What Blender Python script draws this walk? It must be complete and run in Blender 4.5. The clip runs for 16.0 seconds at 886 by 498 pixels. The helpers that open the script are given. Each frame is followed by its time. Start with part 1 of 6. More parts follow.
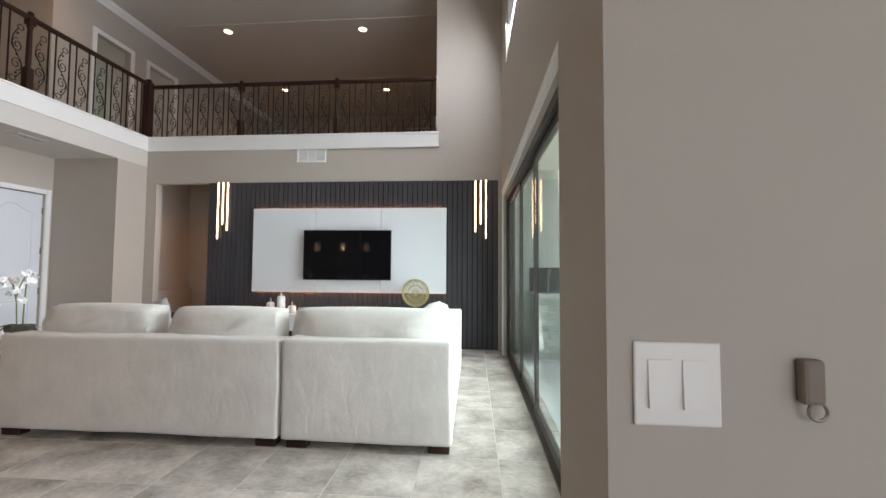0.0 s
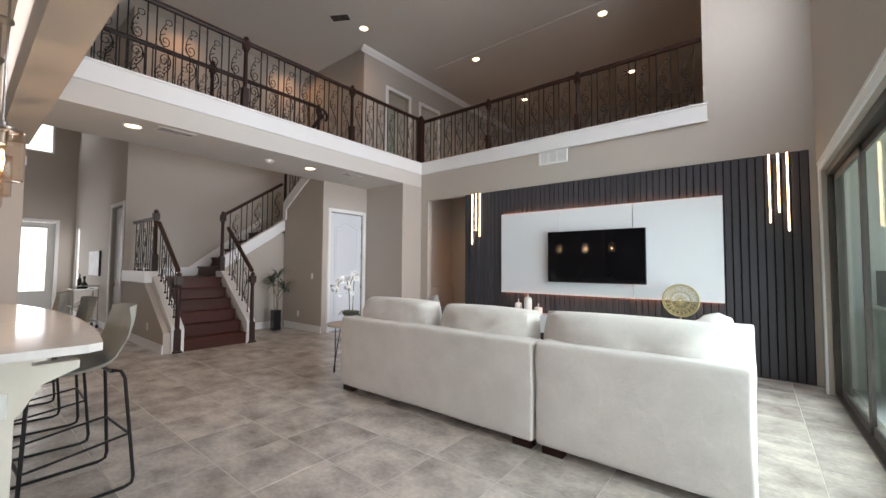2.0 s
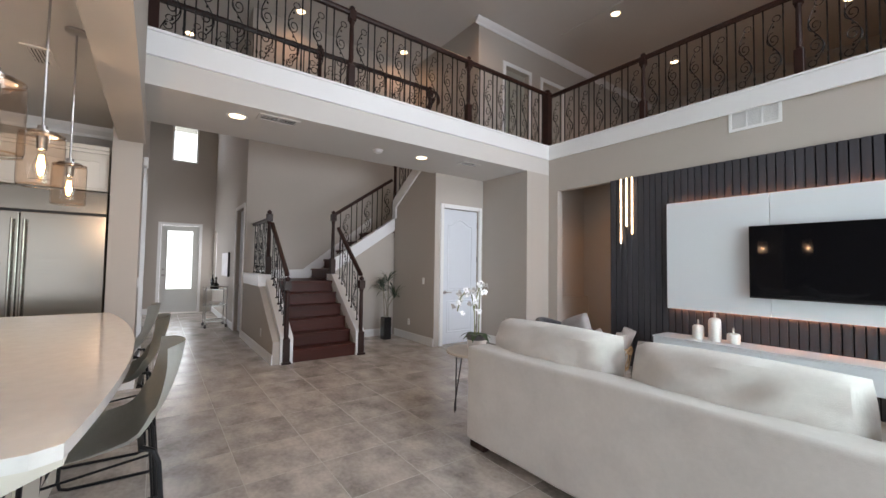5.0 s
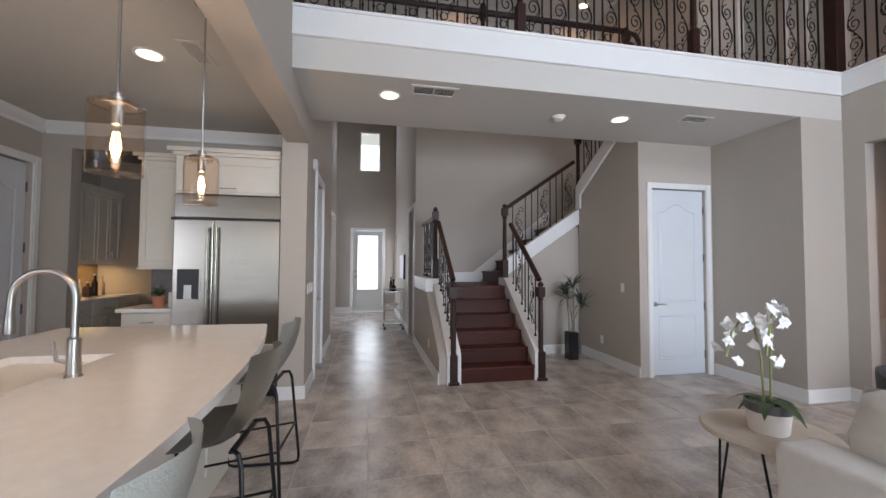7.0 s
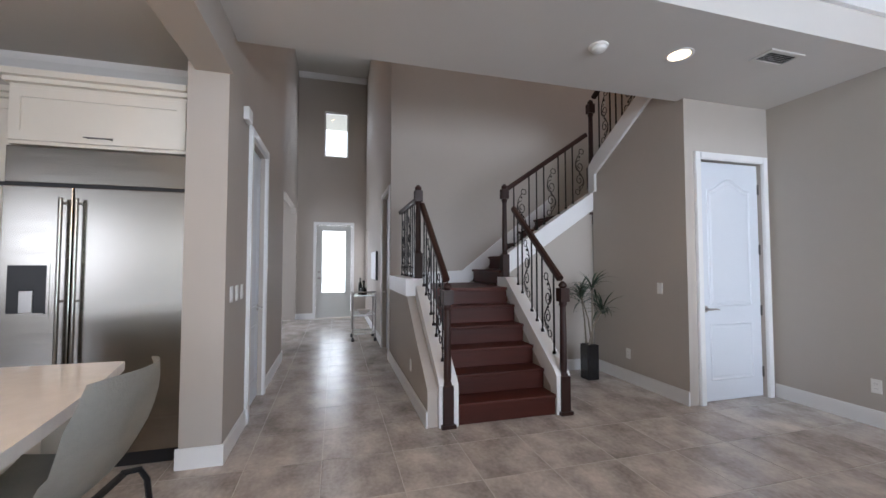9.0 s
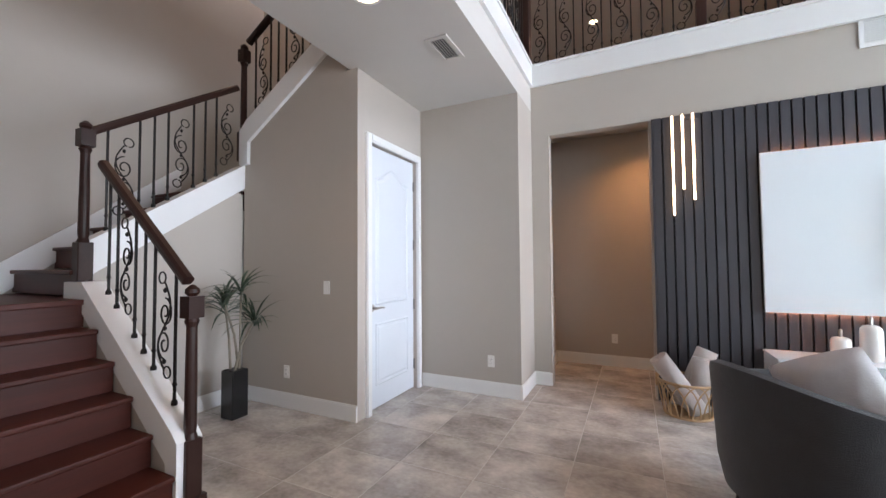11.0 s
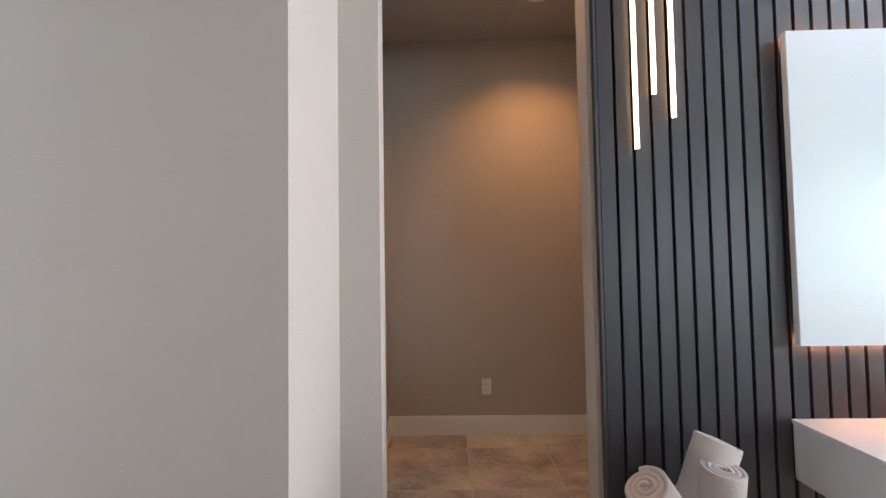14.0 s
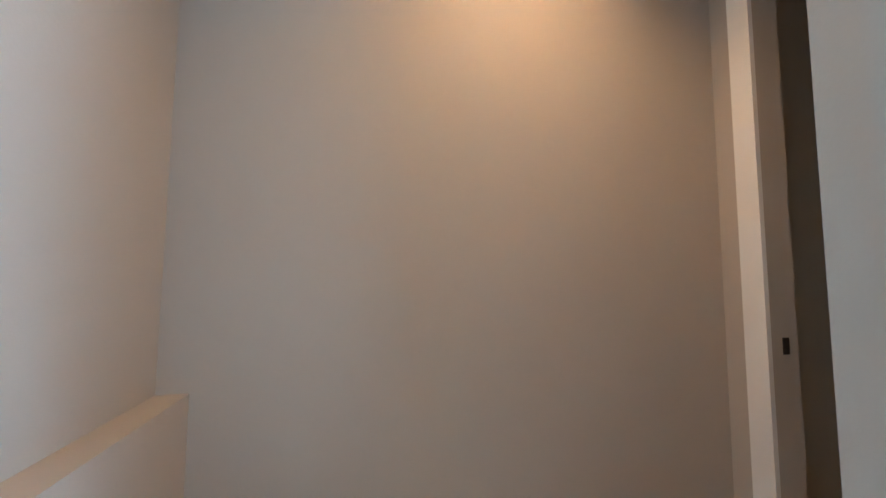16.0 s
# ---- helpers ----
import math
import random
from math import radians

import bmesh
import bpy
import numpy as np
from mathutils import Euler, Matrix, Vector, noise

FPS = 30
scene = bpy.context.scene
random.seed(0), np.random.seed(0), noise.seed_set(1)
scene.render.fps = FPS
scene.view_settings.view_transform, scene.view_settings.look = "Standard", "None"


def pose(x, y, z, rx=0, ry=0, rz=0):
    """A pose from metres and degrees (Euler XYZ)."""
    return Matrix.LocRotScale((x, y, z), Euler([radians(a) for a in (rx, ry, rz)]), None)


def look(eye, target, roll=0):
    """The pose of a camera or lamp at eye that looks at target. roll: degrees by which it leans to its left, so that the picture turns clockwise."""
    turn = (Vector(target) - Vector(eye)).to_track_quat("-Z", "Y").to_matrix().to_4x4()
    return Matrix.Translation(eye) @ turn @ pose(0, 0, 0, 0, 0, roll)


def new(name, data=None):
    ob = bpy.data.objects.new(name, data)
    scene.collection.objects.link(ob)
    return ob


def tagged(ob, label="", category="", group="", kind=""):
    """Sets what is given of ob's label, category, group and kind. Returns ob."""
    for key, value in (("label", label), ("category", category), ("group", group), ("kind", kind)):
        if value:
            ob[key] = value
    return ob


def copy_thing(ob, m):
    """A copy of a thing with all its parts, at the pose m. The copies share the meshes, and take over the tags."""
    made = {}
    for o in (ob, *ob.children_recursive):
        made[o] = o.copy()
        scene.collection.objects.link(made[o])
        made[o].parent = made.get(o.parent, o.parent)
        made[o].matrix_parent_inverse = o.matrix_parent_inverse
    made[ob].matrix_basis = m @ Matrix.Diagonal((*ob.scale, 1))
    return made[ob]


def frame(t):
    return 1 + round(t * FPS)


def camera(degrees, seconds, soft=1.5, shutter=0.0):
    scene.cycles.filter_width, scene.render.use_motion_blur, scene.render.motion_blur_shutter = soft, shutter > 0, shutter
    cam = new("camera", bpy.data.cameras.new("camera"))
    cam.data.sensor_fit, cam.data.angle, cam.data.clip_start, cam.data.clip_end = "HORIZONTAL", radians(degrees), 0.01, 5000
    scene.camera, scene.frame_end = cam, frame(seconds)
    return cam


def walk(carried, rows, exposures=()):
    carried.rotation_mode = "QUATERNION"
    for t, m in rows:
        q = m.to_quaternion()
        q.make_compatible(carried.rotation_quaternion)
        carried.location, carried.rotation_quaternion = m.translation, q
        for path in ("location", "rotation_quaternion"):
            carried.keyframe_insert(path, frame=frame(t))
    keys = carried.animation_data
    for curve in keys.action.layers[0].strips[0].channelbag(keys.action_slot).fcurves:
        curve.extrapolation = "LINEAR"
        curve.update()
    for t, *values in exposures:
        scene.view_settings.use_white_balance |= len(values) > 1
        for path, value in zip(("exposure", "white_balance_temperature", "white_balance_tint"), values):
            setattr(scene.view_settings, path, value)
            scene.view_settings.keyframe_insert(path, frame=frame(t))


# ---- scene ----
cam = camera(97.3, 16.0)
PATH = [
    (0, (-0.146, 0.655, 1.287), (-0.301, 2.647, 1.377), 0.4),
    (0.5, (-0.21, 0.68, 1.298), (-0.777, 2.596, 1.386), 0.5),
    (1, (-0.279, 0.672, 1.299), (-1.164, 2.464, 1.388), 0.5),
    (1.5, (-0.283, 0.722, 1.288), (-1.401, 2.378, 1.378), 0.4),
    (2, (-0.278, 0.776, 1.288), (-1.524, 2.338, 1.38), 0.4),
    (2.5, (-0.3, 0.822, 1.293), (-1.629, 2.313, 1.382), 0.3),
    (3, (-0.348, 0.906, 1.29), (-1.73, 2.349, 1.376), 0.3),
    (3.2, (-0.401, 0.948, 1.292), (-1.8, 2.375, 1.376), 0.4),
    (5.3, (-1.532, 1.482, 1.374), (-3.211, 2.565, 1.455), 0.5),
    (5.5, (-1.625, 1.539, 1.37), (-3.355, 2.539, 1.45), 0.2),
    (6, (-1.906, 1.697, 1.39), (-3.745, 2.478, 1.473), 0.2),
    (6.5, (-2.159, 1.813, 1.415), (-4.078, 2.374, 1.485), 0.3),
    (7, (-2.489, 1.852, 1.407), (-4.45, 2.241, 1.478), 0.3),
    (7.5, (-2.801, 1.893, 1.376), (-4.779, 2.179, 1.45), 0.3),
    (8, (-3.141, 1.926, 1.389), (-5.121, 2.197, 1.462), 0.3),
    (8.5, (-3.502, 1.914, 1.372), (-5.471, 2.258, 1.447), 0.2),
    (9, (-3.804, 1.965, 1.334), (-5.731, 2.494, 1.414), 0.0),
    (9.5, (-4.112, 2.078, 1.333), (-5.916, 2.938, 1.415), -0.1),
    (10, (-4.335, 2.206, 1.34), (-5.903, 3.445, 1.41), -0.5),
    (10.2, (-4.405, 2.252, 1.335), (-5.845, 3.638, 1.404), -0.5),
    (12.3, (-5.091, 3.586, 1.242), (-5.335, 5.57, 1.314), -0.8),
    (12.5, (-5.102, 3.757, 1.249), (-5.314, 5.744, 1.317), -0.9),
    (13, (-5.162, 4.184, 1.26), (-5.289, 6.178, 1.328), -0.9),
    (13.5, (-5.164, 4.635, 1.251), (-5.245, 6.632, 1.317), -1.0),
    (14, (-5.192, 5.073, 1.232), (-5.233, 7.071, 1.306), -0.9),
    (14.5, (-5.21, 5.474, 1.225), (-5.199, 7.472, 1.302), -0.8),
    (15, (-5.161, 5.875, 1.226), (-5.082, 7.872, 1.304), -0.6),
    (15.5, (-5.157, 6.249, 1.193), (-4.949, 8.236, 1.283), -0.9),
    (16, (-5.172, 6.607, 1.181), (-4.756, 8.557, 1.34), 0.3),
]
walk(cam, [(t, look(eye, aim, roll)) for t, eye, aim, roll in PATH], [(0.0, 0.17, 6950, 17), (1.5, 0.25, 6950, 18), (3.0, 0.25, 6950, 17), (5.5, 0.28, 6600, 17), (8.0, 0.22, 6250, 17), (10.2, 0.70, 6150, 17), (12.3, 0.86, 6650, 17), (13.5, 0.84, 6650, 17), (14.5, 1.15, 6100, 13), (15.4, 1.55, 5850, 10), (16.0, 1.82, 4900, -3)])

# ---- world and light ----
world = bpy.data.worlds.new("world")
scene.world = world
world.use_nodes = True
wn = world.node_tree
sky = wn.nodes.new("ShaderNodeTexSky")
sky.sky_type = "NISHITA"
sky.sun_disc = False
sky.sun_elevation, sky.sun_rotation = radians(49), radians(182.4)
wn.links.new(sky.outputs[0], wn.nodes["Background"].inputs[0])
wn.nodes["Background"].inputs[1].default_value = 0.15


def lamp(name, kind, m, power, color=(1, 1, 1), size=(1, 1), radius=0.05, spot=None, spread=180):
    data = bpy.data.lights.new(name, kind)
    data.energy, data.color = power, color
    if kind == "AREA":
        data.shape, data.size, data.size_y = "RECTANGLE", size[0], size[1]
        data.spread = radians(spread)
    elif kind == "SUN":
        data.angle = radians(0.5)
    else:
        data.shadow_soft_size = radius
    if spot:
        data.spot_size, data.spot_blend = radians(spot), 0.9
    ob = new(name, data)
    ob.matrix_world = m
    return ob


DAY = (0.815, 0.905, 1.0)
WARM = (1.0, 0.72, 0.45)
lamp("sun", "SUN", look((-0.5, -12, 14), (0, 0, 0)), 5.0, (1.0, 0.95, 0.88))
# daylight in the glazed openings, plus added fill where noted
lamp("daylight_slider", "AREA", look((0.75, 4.36, 1.25), (-3, 4.36, 0.95)), 152, DAY, (4.0, 2.2), spread=115)
lamp("daylight_high_window", "AREA", look((0.34, 4.9, 4.65), (-3, 4.9, 3.0)), 100, DAY, (2.4, 1.0))
lamp("daylight_kitchen_window", "AREA", look((2.9, -1.6, 1.5), (-3, -1.6, 1.2)), 22, DAY, (3.6, 2.0))
# added fill at an assumed window out of view, brightens the sofa back
lamp("kitchen_back_fill", "AREA", look((1.4, -4.3, 1.6), (0.8, 0, 1.1)), 86, DAY, (3.4, 2.0))
lamp("daylight_front_door", "AREA", look((-13.9, 1.914, 1.45), (-9, 1.9, 1.2)), 6, DAY, (0.6, 1.6))
lamp("daylight_front_window", "AREA", look((-13.9, 1.95, 4.65), (-9, 1.9, 2.5)), 6, DAY, (0.6, 1.2))
# added fill before the closed study wall, no window behind it
lamp("study_fill", "AREA", look((-12.0, -2.4, 1.5), (-12.0, 1, 1.0)), 60, DAY, (1.6, 1.6))

# ---- materials ----
def mat(name, color, rough=0.6, metal=0.0, vary=0.06, scale=6.0, bump=0.0, bump_scale=60.0, coat=0.0, sheen=0.0, spec=0.5, rand=0.0, stretch=None, rough_vary=0.0, crease=0.0, crease_scale=9.0):
    m = bpy.data.materials.new(name)
    m.use_nodes = True
    nt = m.node_tree
    n, l = nt.nodes, nt.links
    p = n["Principled BSDF"]
    p.inputs["Roughness"].default_value = rough
    p.inputs["Metallic"].default_value = metal
    p.inputs["Coat Weight"].default_value = coat
    p.inputs["Sheen Weight"].default_value = sheen
    p.inputs["Specular IOR Level"].default_value = spec
    tc = n.new("ShaderNodeTexCoord")
    mp = n.new("ShaderNodeMapping")
    l.new(tc.outputs["Object"], mp.inputs[0])
    if stretch:
        mp.inputs["Scale"].default_value = stretch
    if rand:
        oi = n.new("ShaderNodeObjectInfo")
        sh = n.new("ShaderNodeMath")
        sh.operation = "MULTIPLY"
        sh.inputs[1].default_value = 40.0
        l.new(oi.outputs["Random"], sh.inputs[0])
        l.new(sh.outputs[0], mp.inputs["Location"])
    a = n.new("ShaderNodeTexNoise")
    a.inputs["Scale"].default_value, a.inputs["Detail"].default_value = scale, 6
    b = n.new("ShaderNodeTexNoise")
    b.inputs["Scale"].default_value, b.inputs["Detail"].default_value = scale * 9, 3
    l.new(mp.outputs[0], a.inputs["Vector"])
    l.new(mp.outputs[0], b.inputs["Vector"])
    mix = n.new("ShaderNodeMath")
    mix.operation = "MULTIPLY_ADD"
    l.new(b.outputs["Fac"], mix.inputs[0])
    mix.inputs[1].default_value = 0.35
    l.new(a.outputs["Fac"], mix.inputs[2])
    ramp = n.new("ShaderNodeMapRange")
    ramp.inputs[1].default_value, ramp.inputs[2].default_value = 0.35, 1.0
    ramp.inputs[3].default_value, ramp.inputs[4].default_value = 1 - vary, 1 + vary
    l.new(mix.outputs[0], ramp.inputs[0])
    val = ramp.outputs[0]
    if rand:
        r2 = n.new("ShaderNodeMapRange")
        r2.inputs[3].default_value, r2.inputs[4].default_value = 1 - rand, 1 + rand
        l.new(oi.outputs["Random"], r2.inputs[0])
        mm = n.new("ShaderNodeMath")
        mm.operation = "MULTIPLY"
        l.new(val, mm.inputs[0])
        l.new(r2.outputs[0], mm.inputs[1])
        val = mm.outputs[0]
    hsv = n.new("ShaderNodeHueSaturation")
    hsv.inputs["Color"].default_value = (*color, 1)
    l.new(val, hsv.inputs["Value"])
    l.new(hsv.outputs[0], p.inputs["Base Color"])
    if rough_vary:
        r3 = n.new("ShaderNodeMapRange")
        r3.inputs[1].default_value, r3.inputs[2].default_value = 0.3, 0.9
        r3.inputs[3].default_value, r3.inputs[4].default_value = rough - rough_vary, rough + rough_vary
        l.new(a.outputs["Fac"], r3.inputs[0])
        l.new(r3.outputs[0], p.inputs["Roughness"])
    if bump:
        c = n.new("ShaderNodeTexNoise")
        c.inputs["Scale"].default_value, c.inputs["Detail"].default_value = bump_scale, 4
        l.new(mp.outputs[0], c.inputs["Vector"])
        bp = n.new("ShaderNodeBump")
        bp.inputs["Strength"].default_value, bp.inputs["Distance"].default_value = bump, 0.01
        l.new(c.outputs["Fac"], bp.inputs["Height"])
        l.new(bp.outputs[0], p.inputs["Normal"])
        if crease:
            # broad folds under the fine relief, drawn out upwards
            mc = n.new("ShaderNodeMapping")
            mc.inputs["Scale"].default_value = (1.0, 1.0, 0.45)
            l.new(tc.outputs["Object"], mc.inputs[0])
            d = n.new("ShaderNodeTexNoise")
            d.inputs["Scale"].default_value, d.inputs["Detail"].default_value, d.inputs["Distortion"].default_value = crease_scale, 5, 0.8
            l.new(mc.outputs[0], d.inputs["Vector"])
            bc2 = n.new("ShaderNodeBump")
            bc2.inputs["Strength"].default_value, bc2.inputs["Distance"].default_value = crease, 0.03
            l.new(d.outputs["Fac"], bc2.inputs["Height"])
            l.new(bc2.outputs[0], bp.inputs["Normal"])
    return m


def glow(name, color, strength):
    m = bpy.data.materials.new(name)
    m.use_nodes = True
    p = m.node_tree.nodes["Principled BSDF"]
    p.inputs["Base Color"].default_value = (*color, 1)
    p.inputs["Emission Color"].default_value = (*color, 1)
    p.inputs["Emission Strength"].default_value = strength
    return m


def glass(name, color=(1, 1, 1), rough=0.0, mixed=0.75):
    m = bpy.data.materials.new(name)
    m.use_nodes = True
    n, l = m.node_tree.nodes, m.node_tree.links
    out = n["Material Output"]
    n.remove(n["Principled BSDF"])
    tr, gl, lw, mx = n.new("ShaderNodeBsdfTransparent"), n.new("ShaderNodeBsdfGlossy"), n.new("ShaderNodeLayerWeight"), n.new("ShaderNodeMixShader")
    tr.inputs[0].default_value = (*color, 1)
    gl.inputs["Roughness"].default_value = rough
    pw = n.new("ShaderNodeMath")
    pw.operation = "POWER"
    pw.inputs[1].default_value = 4.0
    l.new(lw.outputs["Facing"], pw.inputs[0])
    k = n.new("ShaderNodeMath")
    k.operation = "MULTIPLY_ADD"
    k.inputs[1].default_value = mixed
    k.inputs[2].default_value = 0.035
    l.new(pw.outputs[0], k.inputs[0])
    l.new(k.outputs[0], mx.inputs[0])
    l.new(tr.outputs[0], mx.inputs[1])
    l.new(gl.outputs[0], mx.inputs[2])
    l.new(mx.outputs[0], out.inputs[0])
    return m


M_WALL = mat("wall_paint", (0.45, 0.408, 0.36), 0.75, vary=0.03, scale=1.2, bump=0.04, bump_scale=90)
M_CEIL = mat("ceiling_paint", (0.58, 0.555, 0.52), 0.85, vary=0.03, scale=1.0, bump=0.05, bump_scale=70)
M_TRIM = mat("trim_paint", (0.78, 0.78, 0.77), 0.4, vary=0.02, scale=3)
M_DOOR = mat("door_paint", (0.68, 0.715, 0.76), 0.38, vary=0.02, scale=3)
M_TILE = mat("floor_tile", (0.445, 0.402, 0.365), 0.27, vary=0.55, scale=3.4, rand=0.07, stretch=(1, 1.25, 1))
M_GROUT = mat("grout", (0.50, 0.465, 0.425), 0.85, vary=0.08, scale=20)
M_SLAT = mat("slat_black", (0.045, 0.045, 0.052), 0.42, vary=0.12, scale=5, stretch=(6, 6, 0.4), rand=0.1)
M_FELT = mat("slat_backing", (0.012, 0.012, 0.013), 0.95, vary=0.1, scale=30)
M_PANEL = mat("white_panel", (0.69, 0.72, 0.75), 0.3, vary=0.01, scale=2)
M_SOFA = mat("sofa_fabric", (0.62, 0.59, 0.555), 0.95, vary=0.10, scale=5, bump=0.25, bump_scale=220, sheen=0.3, crease=0.2, crease_scale=11)
M_WOOD = mat("cherry_wood", (0.055, 0.012, 0.007), 0.45, vary=0.45, scale=3, stretch=(1, 0.25, 4), spec=0.25)
M_DARKWOOD = mat("dark_wood", (0.028, 0.011, 0.008), 0.42, vary=0.35, scale=4, spec=0.3)
M_IRON = mat("wrought_iron", (0.018, 0.016, 0.015), 0.45, metal=0.6, vary=0.2, scale=20)
M_QUARTZ = mat("quartz", (0.84, 0.82, 0.79), 0.12, vary=0.06, scale=20, coat=0.3)
M_CAB = mat("cabinet_paint", (0.74, 0.70, 0.62), 0.4, vary=0.02, scale=3)
M_STEEL = mat("stainless", (0.37, 0.345, 0.31), 0.24, metal=1.0, vary=0.05, scale=2, stretch=(1, 1, 30), rough_vary=0.05)
M_NICKEL = mat("brushed_nickel", (0.42, 0.40, 0.38), 0.3, metal=1.0, vary=0.05, scale=20)
M_DARKNICKEL = mat("dark_nickel", (0.16, 0.155, 0.15), 0.4, metal=0.8, vary=0.08, scale=20)
M_BLACK = mat("black_plastic", (0.012, 0.012, 0.013), 0.35, vary=0.1, scale=10)
M_SCREEN = mat("tv_screen", (0.004, 0.004, 0.005), 0.04, vary=0.05, scale=2, spec=0.22)
M_BLACKMETAL = mat("black_metal", (0.016, 0.016, 0.017), 0.4, metal=0.5, vary=0.2, scale=20)
M_LEATHER = mat("grey_leather", (0.43, 0.43, 0.395), 0.55, vary=0.12, scale=8, bump=0.25, bump_scale=160)
M_PLASTIC = mat("white_plastic", (0.80, 0.79, 0.76), 0.35, vary=0.02, scale=5)
M_BRONZE = mat("bronze_frame", (0.075, 0.066, 0.058), 0.4, metal=0.4, vary=0.15, scale=8)
M_GLASS = glass("clear_glass", (0.97, 0.99, 0.98))
M_SLIDEGLASS = glass("tinted_glass", (0.90, 0.985, 0.94), mixed=0.3)
M_LED = glow("led_warm", (1.0, 0.70, 0.42), 7)
M_LAMPGLOW = glow("downlight_glow", (1.0, 0.74, 0.44), 4.5)
M_BULB = glow("filament_glow", (1.0, 0.55, 0.22), 12)
# pale on purpose: bounces lamp light up to the loft ceiling
M_BOUNCE = mat("loft_bounce_floor", (0.46, 0.40, 0.34), 0.95, vary=0.12, scale=20, bump=0.4, bump_scale=150)
# emission in place of daylight, for the backdrop and two panes
M_DAYGLOW = glow("daylight_glow", (0.95, 0.98, 1.0), 1.9)

# ---- mesh helpers ----
def bm_box(bm, x0, x1, y0, y1, z0, z1):
    v = [bm.verts.new(c) for c in ((x0, y0, z0), (x1, y0, z0), (x1, y1, z0), (x0, y1, z0), (x0, y0, z1), (x1, y0, z1), (x1, y1, z1), (x0, y1, z1))]
    for f in ((3, 2, 1, 0), (4, 5, 6, 7), (0, 1, 5, 4), (1, 2, 6, 5), (2, 3, 7, 6), (3, 0, 4, 7)):
        bm.faces.new([v[i] for i in f])
    return v


def boxes(*bs, bevel=0.0, seg=2):
    bm = bmesh.new()
    for b in bs:
        bm_box(bm, *b)
    if bevel:
        bmesh.ops.bevel(bm, geom=bm.edges[:], offset=bevel, segments=seg, affect="EDGES", profile=0.5)
    return bm


def prism(pts, axis, a, b, bevel=0.0):
    """A flat outline drawn in the two other axes and pushed from a to b along axis."""
    bm = bmesh.new()

    def at(p, d):
        return {"x": (d, p[0], p[1]), "y": (p[0], d, p[1]), "z": (p[0], p[1], d)}[axis]
    lo = [bm.verts.new(at(p, a)) for p in pts]
    hi = [bm.verts.new(at(p, b)) for p in pts]
    n = len(pts)
    bm.faces.new(lo)
    bm.faces.new(hi[::-1])
    for i in range(n):
        bm.faces.new((lo[i], hi[i], hi[(i + 1) % n], lo[(i + 1) % n]))
    bmesh.ops.recalc_face_normals(bm, faces=bm.faces[:])
    if bevel:
        bmesh.ops.bevel(bm, geom=bm.edges[:], offset=bevel, segments=2, affect="EDGES", profile=0.5)
    return bm


def lathe(profile, n=20, bm=None, centre=(0, 0, 0)):
    """Turns (radius, height) pairs round the z axis."""
    bm = bm or bmesh.new()
    rings = []
    for r, z in profile:
        rings.append([bm.verts.new((centre[0] + r * math.cos(2 * math.pi * i / n), centre[1] + r * math.sin(2 * math.pi * i / n), centre[2] + z)) for i in range(n)])
    for a, b in zip(rings, rings[1:]):
        for i in range(n):
            bm.faces.new((a[i], a[(i + 1) % n], b[(i + 1) % n], b[i]))
    if profile[0][0] > 1e-4:
        bm.faces.new(rings[0][::-1])
    if profile[-1][0] > 1e-4:
        bm.faces.new(rings[-1])
    return bm


def tube(points, r, n=8, bm=None, closed=False):
    """A round bar along a line of points."""
    bm = bm or bmesh.new()
    pts = [Vector(p) for p in points]
    rings, up = [], None
    for i, p in enumerate(pts):
        if closed:
            d = (pts[(i + 1) % len(pts)] - pts[i - 1]).normalized()
        else:
            d = (pts[min(i + 1, len(pts) - 1)] - pts[max(i - 1, 0)]).normalized()
        if up is None:
            up = Vector((0, 0, 1)) if abs(d.z) < 0.9 else Vector((1, 0, 0))
        side = d.cross(up).normalized()
        up = side.cross(d).normalized()
        rr = r[i] if isinstance(r, (list, tuple)) else r
        rings.append([bm.verts.new(p + rr * (math.cos(2 * math.pi * k / n) * side + math.sin(2 * math.pi * k / n) * up)) for k in range(n)])
    pairs = list(zip(rings, rings[1:]))
    if closed:
        pairs.append((rings[-1], rings[0]))
    for a, b in pairs:
        for k in range(n):
            bm.faces.new((a[k], b[k], b[(k + 1) % n], a[(k + 1) % n]))
    if not closed:
        bm.faces.new(rings[0])
        bm.faces.new(rings[-1][::-1])
    return bm


def arc(c, r, a0, a1, n, plane="xz"):
    out = []
    for i in range(n + 1):
        a = radians(a0 + (a1 - a0) * i / n)
        u, v = r * math.cos(a), r * math.sin(a)
        out.append({"xz": (c[0] + u, c[1], c[2] + v), "yz": (c[0], c[1] + u, c[2] + v), "xy": (c[0] + u, c[1] + v, c[2])}[plane])
    return out


def mesh_of(name, bm, material, smooth=False):
    bmesh.ops.recalc_face_normals(bm, faces=bm.faces[:])
    me = bpy.data.meshes.new(name)
    bm.to_mesh(me)
    bm.free()
    if material:
        me.materials.append(material)
    if smooth:
        me.shade_smooth()
        me.set_sharp_from_angle(angle=radians(40))
    return me


def part(name, bm, material, parent, label="", smooth=False):
    ob = new(name, mesh_of(name, bm, material, smooth))
    ob.parent = parent
    if label:
        ob["label"] = label
    return ob


def thing(name, m, label, category, group=""):
    """An empty at the base of a thing that carries its parts."""
    ob = new(name)
    ob.empty_display_size = 0.1
    ob.matrix_world = m
    return tagged(ob, label, category, group)


def solid(name, bm, material, label, category, m=None, group="", kind="", smooth=False):
    ob = new(name, mesh_of(name, bm, material, smooth))
    if m is not None:
        ob.matrix_world = m
    return tagged(ob, label, category, group, kind)


